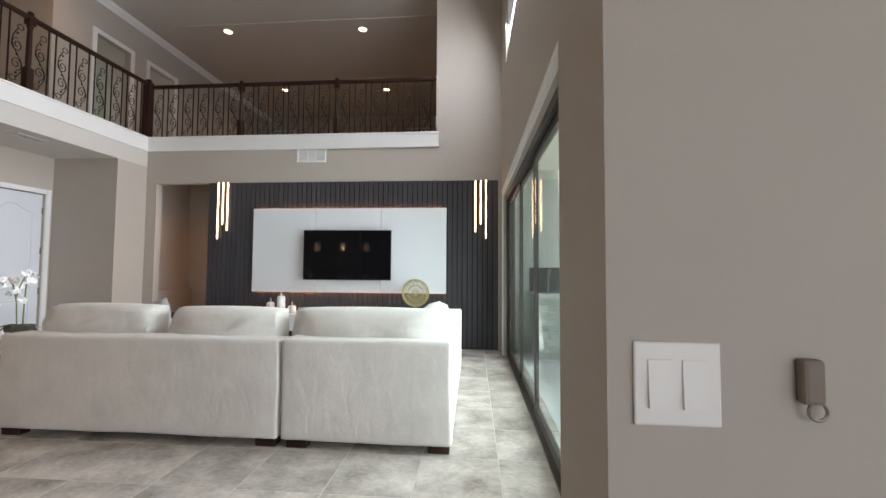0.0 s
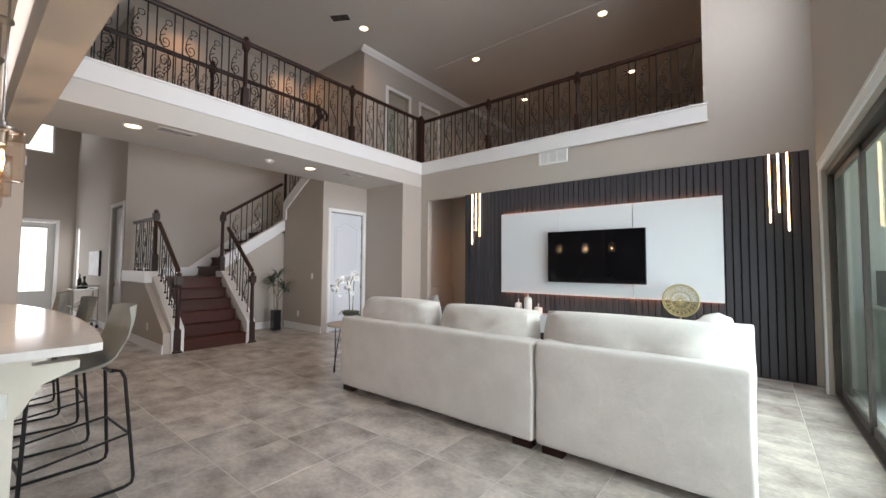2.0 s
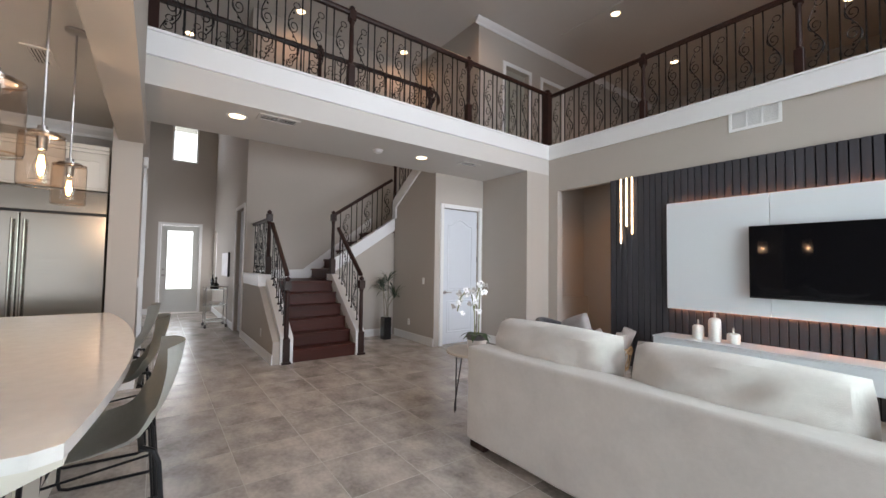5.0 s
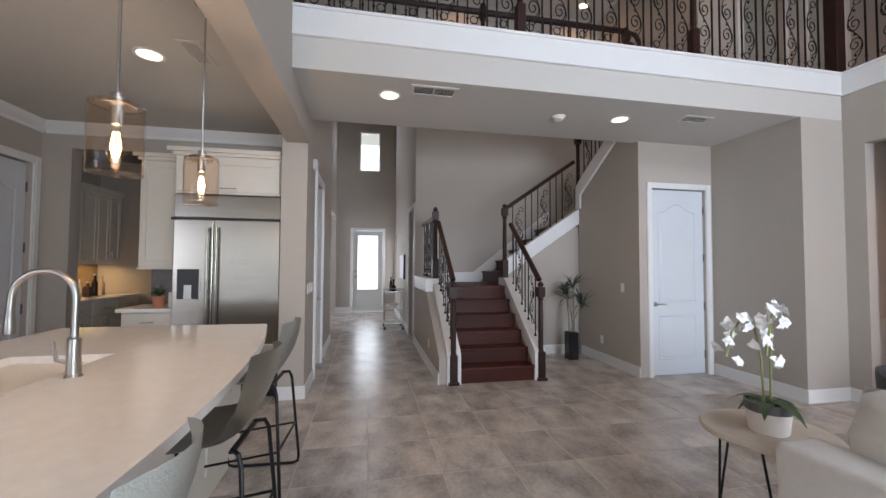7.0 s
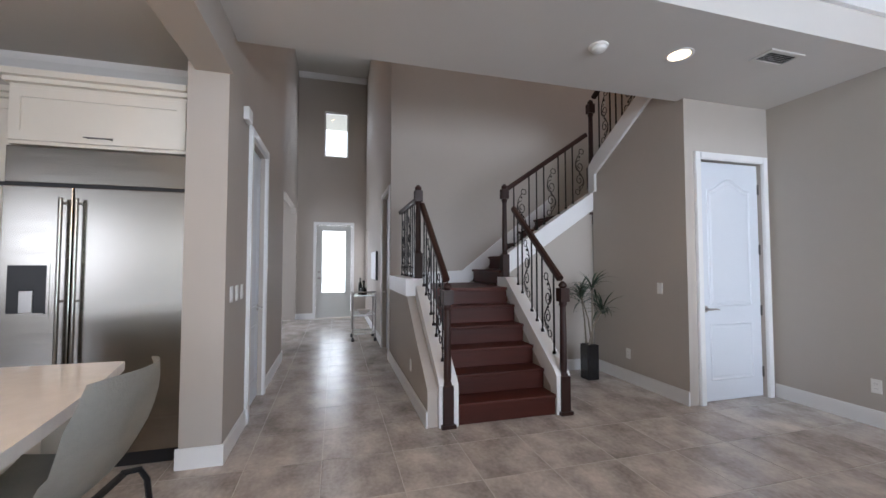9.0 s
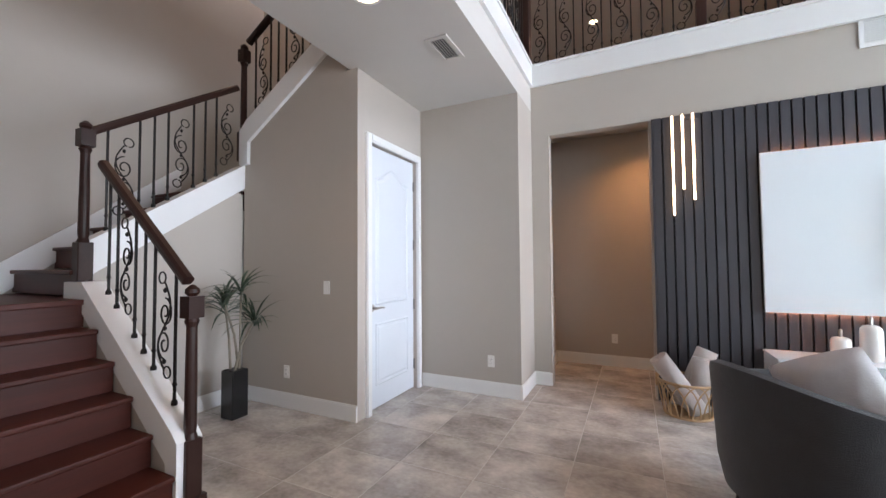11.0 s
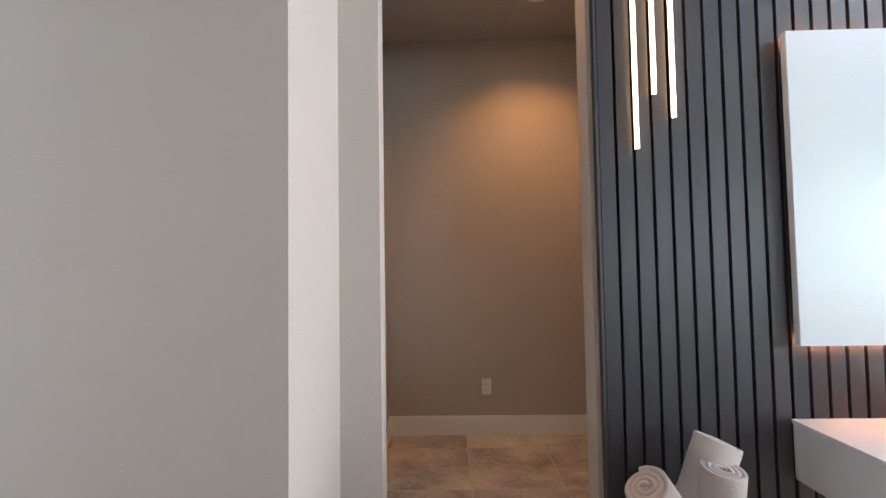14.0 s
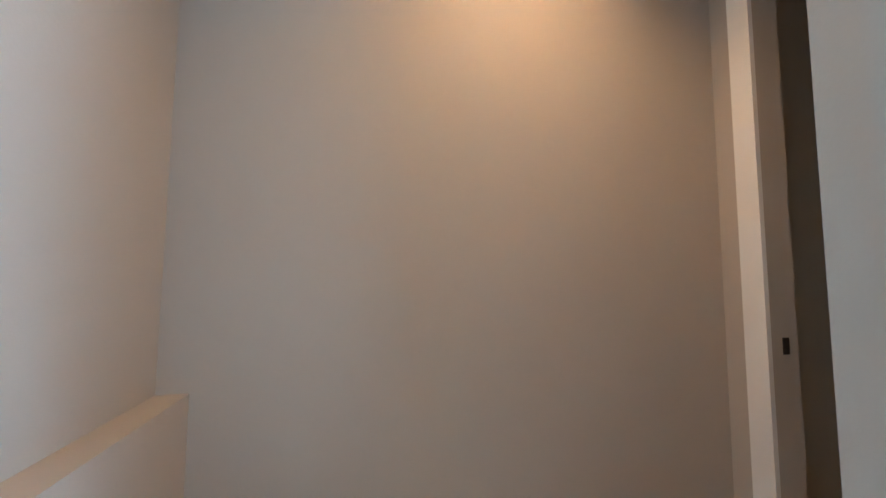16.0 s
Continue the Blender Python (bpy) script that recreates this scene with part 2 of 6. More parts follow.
def structure(name, bm, material, label="", category=""):
    ob = new(name, mesh_of(name, bm, material))
    return tagged(ob, label, category or name.split("_")[0], kind="structure")


def cushion(sx, sy, sz, puff=0.5, n=12, seed=0, wrinkle=0.01):
    """A soft pillow-like block: pinched seams, a crown in the middle, uneven."""
    bm = bmesh.new()
    rnd = random.Random(seed)
    off = Vector((rnd.random() * 50, rnd.random() * 50, 0))
    top, bot = {}, {}
    for i in range(n + 1):
        for j in range(n + 1):
            u, v = 2 * i / n - 1, 2 * j / n - 1
            e = max(0.0, (1 - abs(u) ** 3.2) * (1 - abs(v) ** 3.2)) ** puff
            sq = 1 - 0.05 * (abs(u * v)) ** 2
            w = noise.noise(Vector((u * 3, v * 3, 0)) + off) * wrinkle
            x, y = u * sx / 2 * sq, v * sy / 2 * sq
            top[i, j] = bm.verts.new((x, y, sz / 2 * e + w * e))
            bot[i, j] = top[i, j] if i in (0, n) or j in (0, n) else bm.verts.new((x, y, -sz / 2 * e + w * e))
    for i in range(n):
        for j in range(n):
            bm.faces.new((top[i, j], top[i + 1, j], top[i + 1, j + 1], top[i, j + 1]))
            f = [bot[i, j], bot[i, j + 1], bot[i + 1, j + 1], bot[i + 1, j]]
            if len(set(f)) == 4 and set(f) != {top[i, j], top[i + 1, j], top[i + 1, j + 1], top[i, j + 1]}:
                bm.faces.new(f)
    return bm

# ---- the setting ----
H = 6.15     # upper ceiling
G = 2.95    # ceiling under the gallery
U = 3.36     # upper floor

structure("wall_tv", boxes((-6.9, -5.513, 6.83, 6.95, 0, 2.655), (-4.563, 0.42, 6.83, 6.95, 0, 2.655), (-6.9, 0.42, 6.83, 6.95, 2.655, 3.36), (-0.75, 0.42, 6.83, 6.95, 3.36, H)), M_WALL, "warm greige painted wall behind the slatted feature", "wall")
structure("wall_outlet", boxes((-6.78, -5.70, 6.28, 6.83, 0, G)), M_WALL, "warm greige painted wall beside the closet door", "wall")
structure("wall_closet", boxes((-6.90, -6.78, 5.20, 5.375, 0, G), (-6.90, -6.78, 6.175, 6.83, 0, G), (-6.90, -6.78, 5.375, 6.175, 2.365, G)), M_WALL, "greige painted wall round the closet door", "wall")
structure("wall_switch", prism([(-8.18, 0), (-6.90, 0), (-6.90, 3.34), (-8.18, 2.50)], "y", 5.20, 5.30), M_WALL, "greige painted wall below the upper stair", "wall")
structure("wall_slider", boxes((0.30, 0.42, 1.47, 2.27, 0, 2.34), (0.30, 0.42, 6.46, 6.83, 0, 2.34), (0.30, 0.42, 1.47, 6.83, 2.34, 4.15), (0.30, 0.42, 1.47, 3.6, 4.15, 5.2), (0.30, 0.42, 6.05, 6.83, 4.15, 5.2), (0.30, 0.42, 1.47, 6.83, 5.2, H)), M_WALL, "greige painted outer wall with a wide slider and a high window", "wall")
structure("wall_kitchen_stub", boxes((0.03, 0.42, 1.19, 1.47, 0, H), (0.42, 3.2, 1.19, 1.47, 0, 3.0)), M_WALL, "greige painted wall end beside the kitchen", "wall")
structure("wall_kitchen_upper", boxes((-6.76, 0.03, 1.03, 1.262, 2.66, H)), M_WALL, "greige painted wall above the kitchen opening", "wall")
structure("wall_pillar", boxes((-7.50, -6.76, 0.985, 1.24, 0, H), (-8.20, -7.50, 0.96, 1.24, 2.44, H), (-9.7, -8.20, 0.96, 1.24, 0, H)), M_WALL, "greige painted wall end between kitchen and hall", "wall")
structure("ceiling_gallery", boxes((-6.86, -5.70, 1.262, 6.83, G, U)), M_CEIL, "pale painted ceiling under the gallery", "ceiling")
structure("ceiling_upper", boxes((-14.2, 0.42, 0.5, 13.2, H, H + 0.1)), M_CEIL, "pale painted high ceiling", "ceiling")
structure("wall_foyer_right", boxes((-9.38, -9.25, 2.70, 2.89, 0, H), (-10.18, -9.38, 2.70, 2.89, 2.40, H), (-13.35, -10.18, 2.70, 2.89, 0, H), (-14.0, -13.85, 2.70, 2.89, 0, H), (-13.85, -13.35, 2.70, 2.89, 0, 0.7), (-13.85, -13.35, 2.70, 2.89, 2.2, H)), M_WALL, "greige painted foyer wall", "wall")
structure("wall_stair_back", boxes((-9.37, -9.25, 2.89, 7.0, 0, H)), M_WALL, "greige painted wall behind the stair", "wall")
structure("wall_front", boxes((-14.12, -14.0, 0.4, 1.49, 0, H), (-14.12, -14.0, 2.34, 2.89, 0, H), (-14.12, -14.0, 1.49, 2.34, 2.33, 4.06), (-14.12, -14.0, 1.49, 1.65, 4.06, 5.23), (-14.12, -14.0, 2.25, 2.34, 4.06, 5.23), (-14.12, -14.0, 1.49, 2.34, 5.23, H)), M_WALL, "greige painted front wall with door and window", "wall")
structure("wall_foyer_left", prism([(-14.0, 0), (-13.85, 0), (-13.85, 2.56), (-13.71, 2.70), (-10.99, 2.70), (-10.85, 2.56), (-10.85, 0), (-9.702, 0), (-9.702, H), (-14.0, H)], "y", 0.91, 1.03), M_WALL, "greige painted foyer wall with a clipped arch", "wall")
# hall behind the feature wall
structure("wall_hall_back", boxes((-5.9, -3.6, 7.93, 8.05, 0, U)), M_WALL, "greige painted wall of the small hall", "wall")
structure("wall_hall_left", boxes((-5.75, -5.66, 6.95, 7.93, 0, 0.84), (-5.86, -5.75, 6.95, 7.93, 0, U)), M_WALL, "greige painted wall with a recessed ledge", "wall")
structure("wall_hall_end", boxes((-3.72, -3.6, 7.75, 7.93, 0, U), (-4.54, -3.6, 6.951, 7.025, 0, 2.90), (-3.72, -3.6, 7.03, 7.75, 2.46, U)), M_WALL, "greige painted wall at the end of the small hall", "wall")
structure("ceiling_hall", boxes((-5.96, -3.6, 6.95, 7.93, 2.90, 2.96)), M_WALL, "painted ceiling of the small hall", "ceiling")
# loft and gallery upstairs
# floor out of view; its pale covering is added as a reflector
structure("floor_loft", boxes((-9.2, 0.42, 6.95, 13.2, U - 0.1, U)), M_BOUNCE, "unseen loft floor made pale to bounce light upwards", "floor")
structure("wall_loft_back", boxes((-9.2, 0.42, 13.0, 13.12, U, H)), M_WALL, "painted loft back wall", "wall")
structure("wall_loft_right", boxes((0.30, 0.42, 6.95, 13.0, U, H)), M_WALL, "painted loft side wall", "wall")
structure("wall_gallery", boxes((-7.05, -6.93, 6.27, 7.0, U, H), (-7.05, -6.93, 7.7, 8.15, U, H), (-7.05, -6.93, 8.85, 13.0, U, H), (-7.05, -6.93, 7.0, 7.7, U + 2.1, H), (-7.05, -6.93, 8.15, 8.85, U + 2.1, H), (-9.25, -7.05, 6.27, 6.39, U, H)), M_WALL, "painted upstairs wall with a doorway", "wall")
# kitchen
structure("ceiling_kitchen", boxes((-9.35, 3.2, -4.5, 0.96, 2.93, 3.05)), M_CEIL, "pale painted kitchen ceiling", "ceiling")
# wall out of view; its window opening is assumed for the fill lamp
structure("wall_kitchen_back", boxes((-9.35, 0.2, -4.62, -4.5, 0, 2.93), (2.8, 3.2, -4.62, -4.5, 0, 2.93), (0.2, 2.8, -4.62, -4.5, 0, 1.05), (0.2, 2.8, -4.62, -4.5, 2.35, 2.93)), M_WALL, "unseen painted kitchen wall with an added window opening", "wall")
structure("wall_kitchen_east", boxes((3.08, 3.2, -4.5, -3.4, 0, 2.93), (3.08, 3.2, 0.2, 1.12, 0, 2.93), (3.08, 3.2, -3.4, 0.2, 0, 0.45), (3.08, 3.2, -3.4, 0.2, 2.5, 2.93)), M_WALL, "painted kitchen wall with a wide window", "wall")
structure("wall_kitchen_west", boxes((-9.47, -9.35, -4.5, 0.96, 0, 2.93)), M_WALL, "painted kitchen wall behind the cabinets", "wall")

structure("wall_loft_left_room", boxes((-9.25, -7.05, 9.5, 9.62, U, H)), M_WALL, "painted upstairs bedroom wall", "wall")
structure("wall_kitchen_south_foyer", boxes((-14.0, -8.4, -2.62, -2.5, 0, 2.93), (-14.12, -14.0, -2.6, 0.54, 0, 2.93)), M_WALL, "painted study wall", "wall")
structure("ceiling_study", boxes((-14.1, -8.4, -2.6, 0.96, 2.93, 3.0)), M_CEIL, "painted study ceiling", "ceiling")
structure("trim_gallery_fascia", boxes((-5.70, -5.678, 1.262, 6.806, 3.215, 3.45), (-5.70, -5.662, 1.262, 6.79, 3.43, 3.455), (-5.70, -5.668, 1.262, 6.795, 3.21, 3.227), (-5.83, -5.70, 1.262, 6.83, 3.362, 3.45)), M_TRIM, "white painted fascia board under the gallery railing", "trim")
structure("trim_loft_fascia", boxes((-5.70, -0.71, 6.805, 6.83, 3.215, 3.45), (-5.678, -0.70, 6.79, 6.83, 3.43, 3.455), (-5.678, -0.70, 6.795, 6.83, 3.21, 3.227), (-5.70, -0.75, 6.83, 6.96, 3.362, 3.45)), M_TRIM, "white painted fascia board under the loft railing", "trim")
crown = [(0, 0), (0, -0.12), (0.02, -0.12), (0.03, -0.09), (0.075, -0.045), (0.09, -0.02), (0.10, 0)]
structure("trim_crown_gallery", prism([(-6.93 + a, H + b) for a, b in crown], "y", 6.17, 13.0), M_TRIM, "white crown moulding along the gallery wall", "trim")
structure("trim_crown_foyer", prism([(-14.0 + a, H + b) for a, b in crown], "y", 1.03, 2.70), M_TRIM, "white crown moulding in the foyer", "trim")
structure("wall_under_stair", prism([(3.99, 0), (5.20, 0), (5.20, 2.06), (3.99, 1.24)], "x", -8.30, -8.20), M_WALL, "painted wall under the second stair flight", "wall")
structure("wall_stair_skirt", prism([(-6.96, 0), (-6.96, 0.30), (-7.95, 1.0), (-9.25, 1.0), (-9.25, 0)], "y", 2.70, 2.79), M_WALL, "greige painted wall under the stair side", "wall")
structure("trim_loft_doors", boxes((-6.93, -6.91, 6.92, 7.0, U, U + 2.18), (-6.93, -6.91, 7.7, 7.78, U, U + 2.18), (-6.93, -6.91, 7.0, 7.7, U + 2.1, U + 2.18), (-6.93, -6.91, 8.07, 8.15, U, U + 2.18), (-6.93, -6.91, 8.85, 8.93, U, U + 2.18), (-6.93, -6.91, 8.15, 8.85, U + 2.1, U + 2.18)), M_TRIM, "white casings of the upstairs doorways", "trim")
structure("ceiling_loft_soffit", boxes((-6.3, -0.9, 7.95, 12.0, H - 0.02, H)), M_CEIL, "slightly lower loft ceiling", "ceiling")
structure("floor_gallery", boxes((-6.86, -5.83, 1.262, 6.95, U, U + 0.01), (-9.25, -6.86, 6.27, 13.0, U - 0.1, U + 0.005)), M_WOOD, "dark wood gallery floor", "floor")

structure("wall_pantry", boxes((-7.62, -7.40, -1.77, -1.65, 0, 2.93), (-6.62, -4.4, -1.77, -1.65, 0, 2.93), (-7.40, -6.62, -1.77, -1.65, 2.46, 2.93)), M_WALL, "painted kitchen wall with the pantry door", "wall")
structure("trim_crown_kitchen", prism([(-1.65 + a, 2.93 + b) for a, b in crown], "x", -7.62, -4.4), M_TRIM, "white crown moulding in the kitchen", "trim")
structure("trim_crown_fridge", prism([(-7.5 + a, 2.93 + b) for a, b in crown], "y", -1.6, 0.96), M_TRIM, "white crown moulding above the fridge", "trim")
structure("wall_fridge", boxes((-7.66, -7.5, -0.53, 0.96, 0, 2.93), (-7.66, -7.5, -1.65, -1.36, 0, 2.93), (-7.66, -7.5, -1.36, -0.53, 2.66, 2.93)), M_WALL, "painted kitchen wall behind the fridge", "wall")
structure("wall_pantry_side", boxes((-9.35, -7.62, -2.27, -2.15, 0, 2.93)), M_WALL, "painted wall behind the serving pantry cabinets", "wall")
structure("wall_closet_room", boxes((-1.62, -1.5, 6.95, 8.05, 0, 2.9), (-3.6, -1.62, 7.93, 8.05, 0, 2.9), (-3.6, -1.5, 6.95, 8.05, 2.9, 2.96)), M_WALL, "painted wall of the room past the small hall", "wall")
structure("backdrop", boxes((-17.1, -17.0, -6, 8, -0.2, 9)), M_DAYGLOW, "bright hazy sky seen through the front windows", "backdrop")

# ---- trim and fittings of the setting ----
def base_run(x0, x1, y0, y1, h=0.135):
    bm = boxes((x0, x1, y0, y1, 0, h - 0.012))
    dx, dy = (0.004, 0.004)
    bm_box(bm, x0 + (dx if x1 - x0 < 0.03 else 0), x1 - (dx if x1 - x0 < 0.03 else 0), y0 + (dy if y1 - y0 < 0.03 else 0), y1 - (dy if y1 - y0 < 0.03 else 0), h - 0.012, h)
    return structure("baseboard", bm, M_TRIM, "white painted baseboard along the wall", "baseboard")


for r in ((-6.765, -5.70, 6.264, 6.28), (-5.70, -5.684, 6.264, 6.83), (-5.684, -5.513, 6.814, 6.83), (-8.10, -6.78, 5.184, 5.20), (-5.66, -3.74, 7.914, 7.93), (-5.66, -5.644, 6.95, 7.914),
          (-6.76, -6.744, 0.969, 1.256), (-7.41, -6.76, 1.24, 1.256), (-9.7, -8.29, 1.24, 1.256), (-14.0, -13.984, 1.03, 1.42), (-14.0, -10.25, 2.684, 2.70),
          (0.014, 0.03, 1.175, 1.486), (0.03, 3.0, 1.174, 1.19), (-9.30, -6.95, 2.684, 2.70), (-8.20, -8.18, 3.99, 5.18), (-13.98, -13.85, 1.03, 1.046), (-10.85, -9.702, 1.03, 1.046)):
    base_run(*r)


def casing(name, axis, plane, a, b, top, w=0.09, d=0.02, label="white painted door casing"):
    """Three boards round an opening. axis x: the opening lies in a plane x = plane, and a, b run along y."""
    bs = []
    for u0, u1, z0, z1 in ((a - w, a, 0, top + w), (b, b + w, 0, top + w), (a, b, top, top + w)):
        for o, dd in ((0, d), (w * 0.18, d + 0.008)):
            if u1 - u0 > w * 1.5:
                q = (u0, u1, z0 + o, z1 - o * 0.5)
            else:
                q = (u0 + o * 0.5, u1 - o, z0, z1 - o * 0.3)
            lo, hi = sorted((plane, plane + (dd if d > 0 else dd - 2 * o * 0 - 0.0)))
            bs.append((lo, hi, q[0], q[1], q[2], q[3]) if axis == "x" else (q[0], q[1], lo, hi, q[2], q[3]))
    return structure(name, boxes(*bs), M_TRIM, label, "trim")


casing("trim_closet", "x", -6.78, 5.375, 6.175, 2.365, 0.07)
casing("trim_study_door", "y", 1.24, -8.20, -7.50, 2.44)
casing("trim_foyer_door", "y", 2.70, -10.18, -9.38, 2.40, d=-0.02, w=0.07)
casing("trim_hall_door", "x", -3.72, 7.115, 7.75, 2.46, d=-0.02, w=0.085)
casing("trim_front_door", "x", -14.0, 1.49, 2.34, 2.33, 0.07)


def lever_handle(parent, m, side=1):
    bm = lathe([(0.032, 0), (0.032, 0.008), (0.012, 0.012), (0.012, 0.05)], 18)
    tube([(0, 0, 0.045), (side * 0.02, 0, 0.05), (side * 0.07, 0.002, 0.05), (side * 0.12, -0.004, 0.05)], [0.011, 0.011, 0.009, 0.007], 8, bm)
    bmesh.ops.transform(bm, matrix=m, verts=bm.verts[:])
    return part("lever_handle", bm, M_NICKEL, parent, "brushed nickel lever handle", True)


def panel_outline(w, z0, z1, arch):
    pts = [(-w, z0), (w, z0), (w, z1)]
    if arch:
        for i in range(1, 16):
            u = 1 - 2 * i / 16
            pts.append((w * u, z1 + arch * (0.5 + 0.5 * math.cos(math.pi * u)) ** 1.2))
    pts.append((-w, z1))
    return pts


def inset_panel(w, z0, z1, arch, depth):
    """A raised and moulded door panel: a ridge round a sunk field."""
    bm = bmesh.new()
    rings = []
    for inset, d in ((0.0, 0.0), (0.012, depth), (0.028, -depth * 0.4), (0.05, depth * 0.6)):
        o = panel_outline(w - inset, z0 + inset, z1 - inset, arch * (1 - inset / w) if arch else 0)
        rings.append([bm.verts.new((x, -d, z)) for x, z in o])
    for a, b in zip(rings, rings[1:]):
        n = len(a)
        for i in range(n):
            bm.faces.new((a[i], a[(i + 1) % n], b[(i + 1) % n], b[i]))
    bm.faces.new(rings[-1])
    return bm


def panel_door(name, m, w, h, label, hinges=4, handle_side=-1, handle_x=None, lower=0.76, category="door"):
    """A moulded two-panel door: stands with its bottom middle at the origin, its face towards -y."""
    d = thing(name, m, label, category)
    part("leaf", boxes((-w / 2, w / 2, 0, 0.04, 0.008, h), bevel=0.003, seg=1), M_DOOR, d)
    pw = w / 2 - 0.115
    part("upper_panel", inset_panel(pw, lower + 0.16, h - 0.27, 0.11, 0.008), M_DOOR, d)
    part("lower_panel", inset_panel(pw, 0.20, lower, 0, 0.008), M_DOOR, d)
    hx = handle_side * (w / 2 - 0.065)
    lever_handle(d, pose(hx, 0, 0.90, 90, 0, 0), -handle_side)
    for i in range(hinges):
        z = 0.25 + (h - 0.5) * i / (hinges - 1)
        bm = boxes((-handle_side * (w / 2) - 0.008, -handle_side * (w / 2) + 0.012, -0.004, 0.004, z - 0.05, z + 0.05))
        lathe([(0.006, -0.052), (0.006, 0.052)], 8, bm, (-handle_side * (w / 2 + 0.001), -0.008, z))
        part("hinge", bm, M_DARKNICKEL, d, "brushed steel hinge")
    return d


panel_door("closet_door", pose(-6.815, 5.775, 0, 0, 0, 90), 0.79, 2.355, "white moulded two panel closet door with nickel lever, closed")
panel_door("study_door", pose(-7.85, 1.20, 0, 0, 0, 180), 0.69, 2.43, "white moulded panel door in the foyer wall, closed", handle_side=1)
panel_door("foyer_door", pose(-9.78, 2.76, 0, 0, 0, 0), 0.79, 2.39, "white moulded panel door beside the foyer cart, closed")


def wall_plate(name, m, gangs, kind, label):
    """A plate with its face towards -y, its middle at the origin."""
    w = 0.07 + 0.046 * (gangs - 1)
    t = thing(name, m, label, "light switch" if kind == "switch" else "outlet", "wall plates")
    part("plate", boxes((-w / 2, w / 2, -0.006, 0, -0.0575, 0.0575), bevel=0.003), M_PLASTIC, t)
    for g in range(gangs):
        x = (g - (gangs - 1) / 2) * 0.046
        if kind == "switch":
            bm = prism([(-0.004, -0.034), (-0.0115, -0.033), (-0.0075, 0.033), (-0.004, 0.034)], "x", x - 0.0165, x + 0.0165)
            part("rocker", bm, M_PLASTIC, t, "white rocker")
        else:
            for z in (-0.019, 0.019):
                part("socket", boxes((x - 0.016, x + 0.016, -0.009, -0.005, z - 0.014, z + 0.014), bevel=0.003), M_PLASTIC, t)
                part("slot", boxes((x - 0.008, x - 0.006, -0.0095, -0.006, z - 0.004, z + 0.006), (x + 0.006, x + 0.008, -0.0095, -0.006, z - 0.004, z + 0.006)), M_BLACK, t)
    return t


wall_plate("light_switch", pose(0.116, 1.19, 1.138) @ Matrix.Scale(0.93, 4), 2, "switch", "white double rocker switch on the greige wall end")
wall_plate("light_switch", pose(-7.11, 5.20, 1.09), 1, "switch", "white rocker switch beside the closet door")
for x in (-6.92, -7.08, -7.24):
    wall_plate("light_switch", pose(x, 1.24, 1.12, 0, 0, 180), 1, "switch", "white rocker switch on the hall wall")
wall_plate("power_outlet", pose(-7.58, 5.20, 0.32), 1, "outlet", "white outlet low on the wall under the stair")
wall_plate("power_outlet", pose(-6.0, 6.28, 0.33), 1, "outlet", "white outlet low on the wall beside the closet")
wall_plate("power_outlet", pose(-4.953, 7.93, 0.34), 1, "outlet", "white outlet low on the small hall wall")
wall_plate("power_outlet", pose(-7.7, 2.70, 0.33), 1, "outlet", "white outlet low on the stair skirt wall")
dev = thing("wall_sensor", pose(0.274, 1.19, 1.147), "small brown wall sensor with a hanging loop", "sensor")
part("body", boxes((-0.013, 0.013, -0.016, 0, -0.028, 0.028), bevel=0.005), mat("taupe_plastic", (0.19, 0.15, 0.12), 0.4), dev)
part("loop", tube(arc((0.004, -0.012, -0.036), 0.011, 0, 360, 16), 0.002, 6), M_NICKEL, dev)
chime = thing("door_chime", pose(-7.25, 1.24, 2.55, 0, 0, 180), "small white door chime box high on the wall", "chime")
part("body", boxes((-0.07, 0.07, -0.045, 0, -0.055, 0.055), bevel=0.008), M_PLASTIC, chime)


def downlight(x, y, z, label, r=0.085, power=0):
    t = thing("downlight", pose(x, y, z), label, "ceiling light", "recessed lights")
    part("trim_ring", lathe([(r + 0.018, 0.0), (r + 0.018, -0.004), (r, -0.008), (r - 0.008, -0.003), (r - 0.02, 0.0)], 28), M_TRIM, t, "white trim ring", True)
    part("lens", lathe([(r - 0.006, -0.004), (r * 0.6, -0.006), (0.001, -0.0065)], 24), M_LAMPGLOW, t, "glowing warm lens")
    if power:
        lamp("downlight_lamp", "SPOT", pose(x, y, z - 0.02), power, WARM, radius=0.06, spot=125) if z < 5 else lamp("loft_lamp", "SPOT", pose(x, y, z - 0.02), power, (1.0, 0.60, 0.36) if x > -8 else (1.0, 0.55, 0.28), radius=0.06, spot=150)
    return t


downlight(-6.06, 2.05, G, "round recessed light glowing in the gallery ceiling", power=12)
downlight(-6.16, 4.50, G, "round recessed light glowing in the gallery ceiling", power=12)
downlight(-5.68, 0.27, 2.93, "round recessed light glowing in the kitchen ceiling", power=15)
downlight(-3.4, -0.4, 2.93, "round recessed light glowing in the kitchen ceiling", power=15)
downlight(-4.62, 7.42, 2.90, "round recessed light glowing in the small hall")
lamp("hall_lamp", "SPOT", pose(-4.62, 7.42, 2.88), 32, (1.0, 0.48, 0.18), radius=0.05, spot=130)
downlight(-11.0, 1.8, H, "round recessed light glowing in the foyer ceiling", power=15)
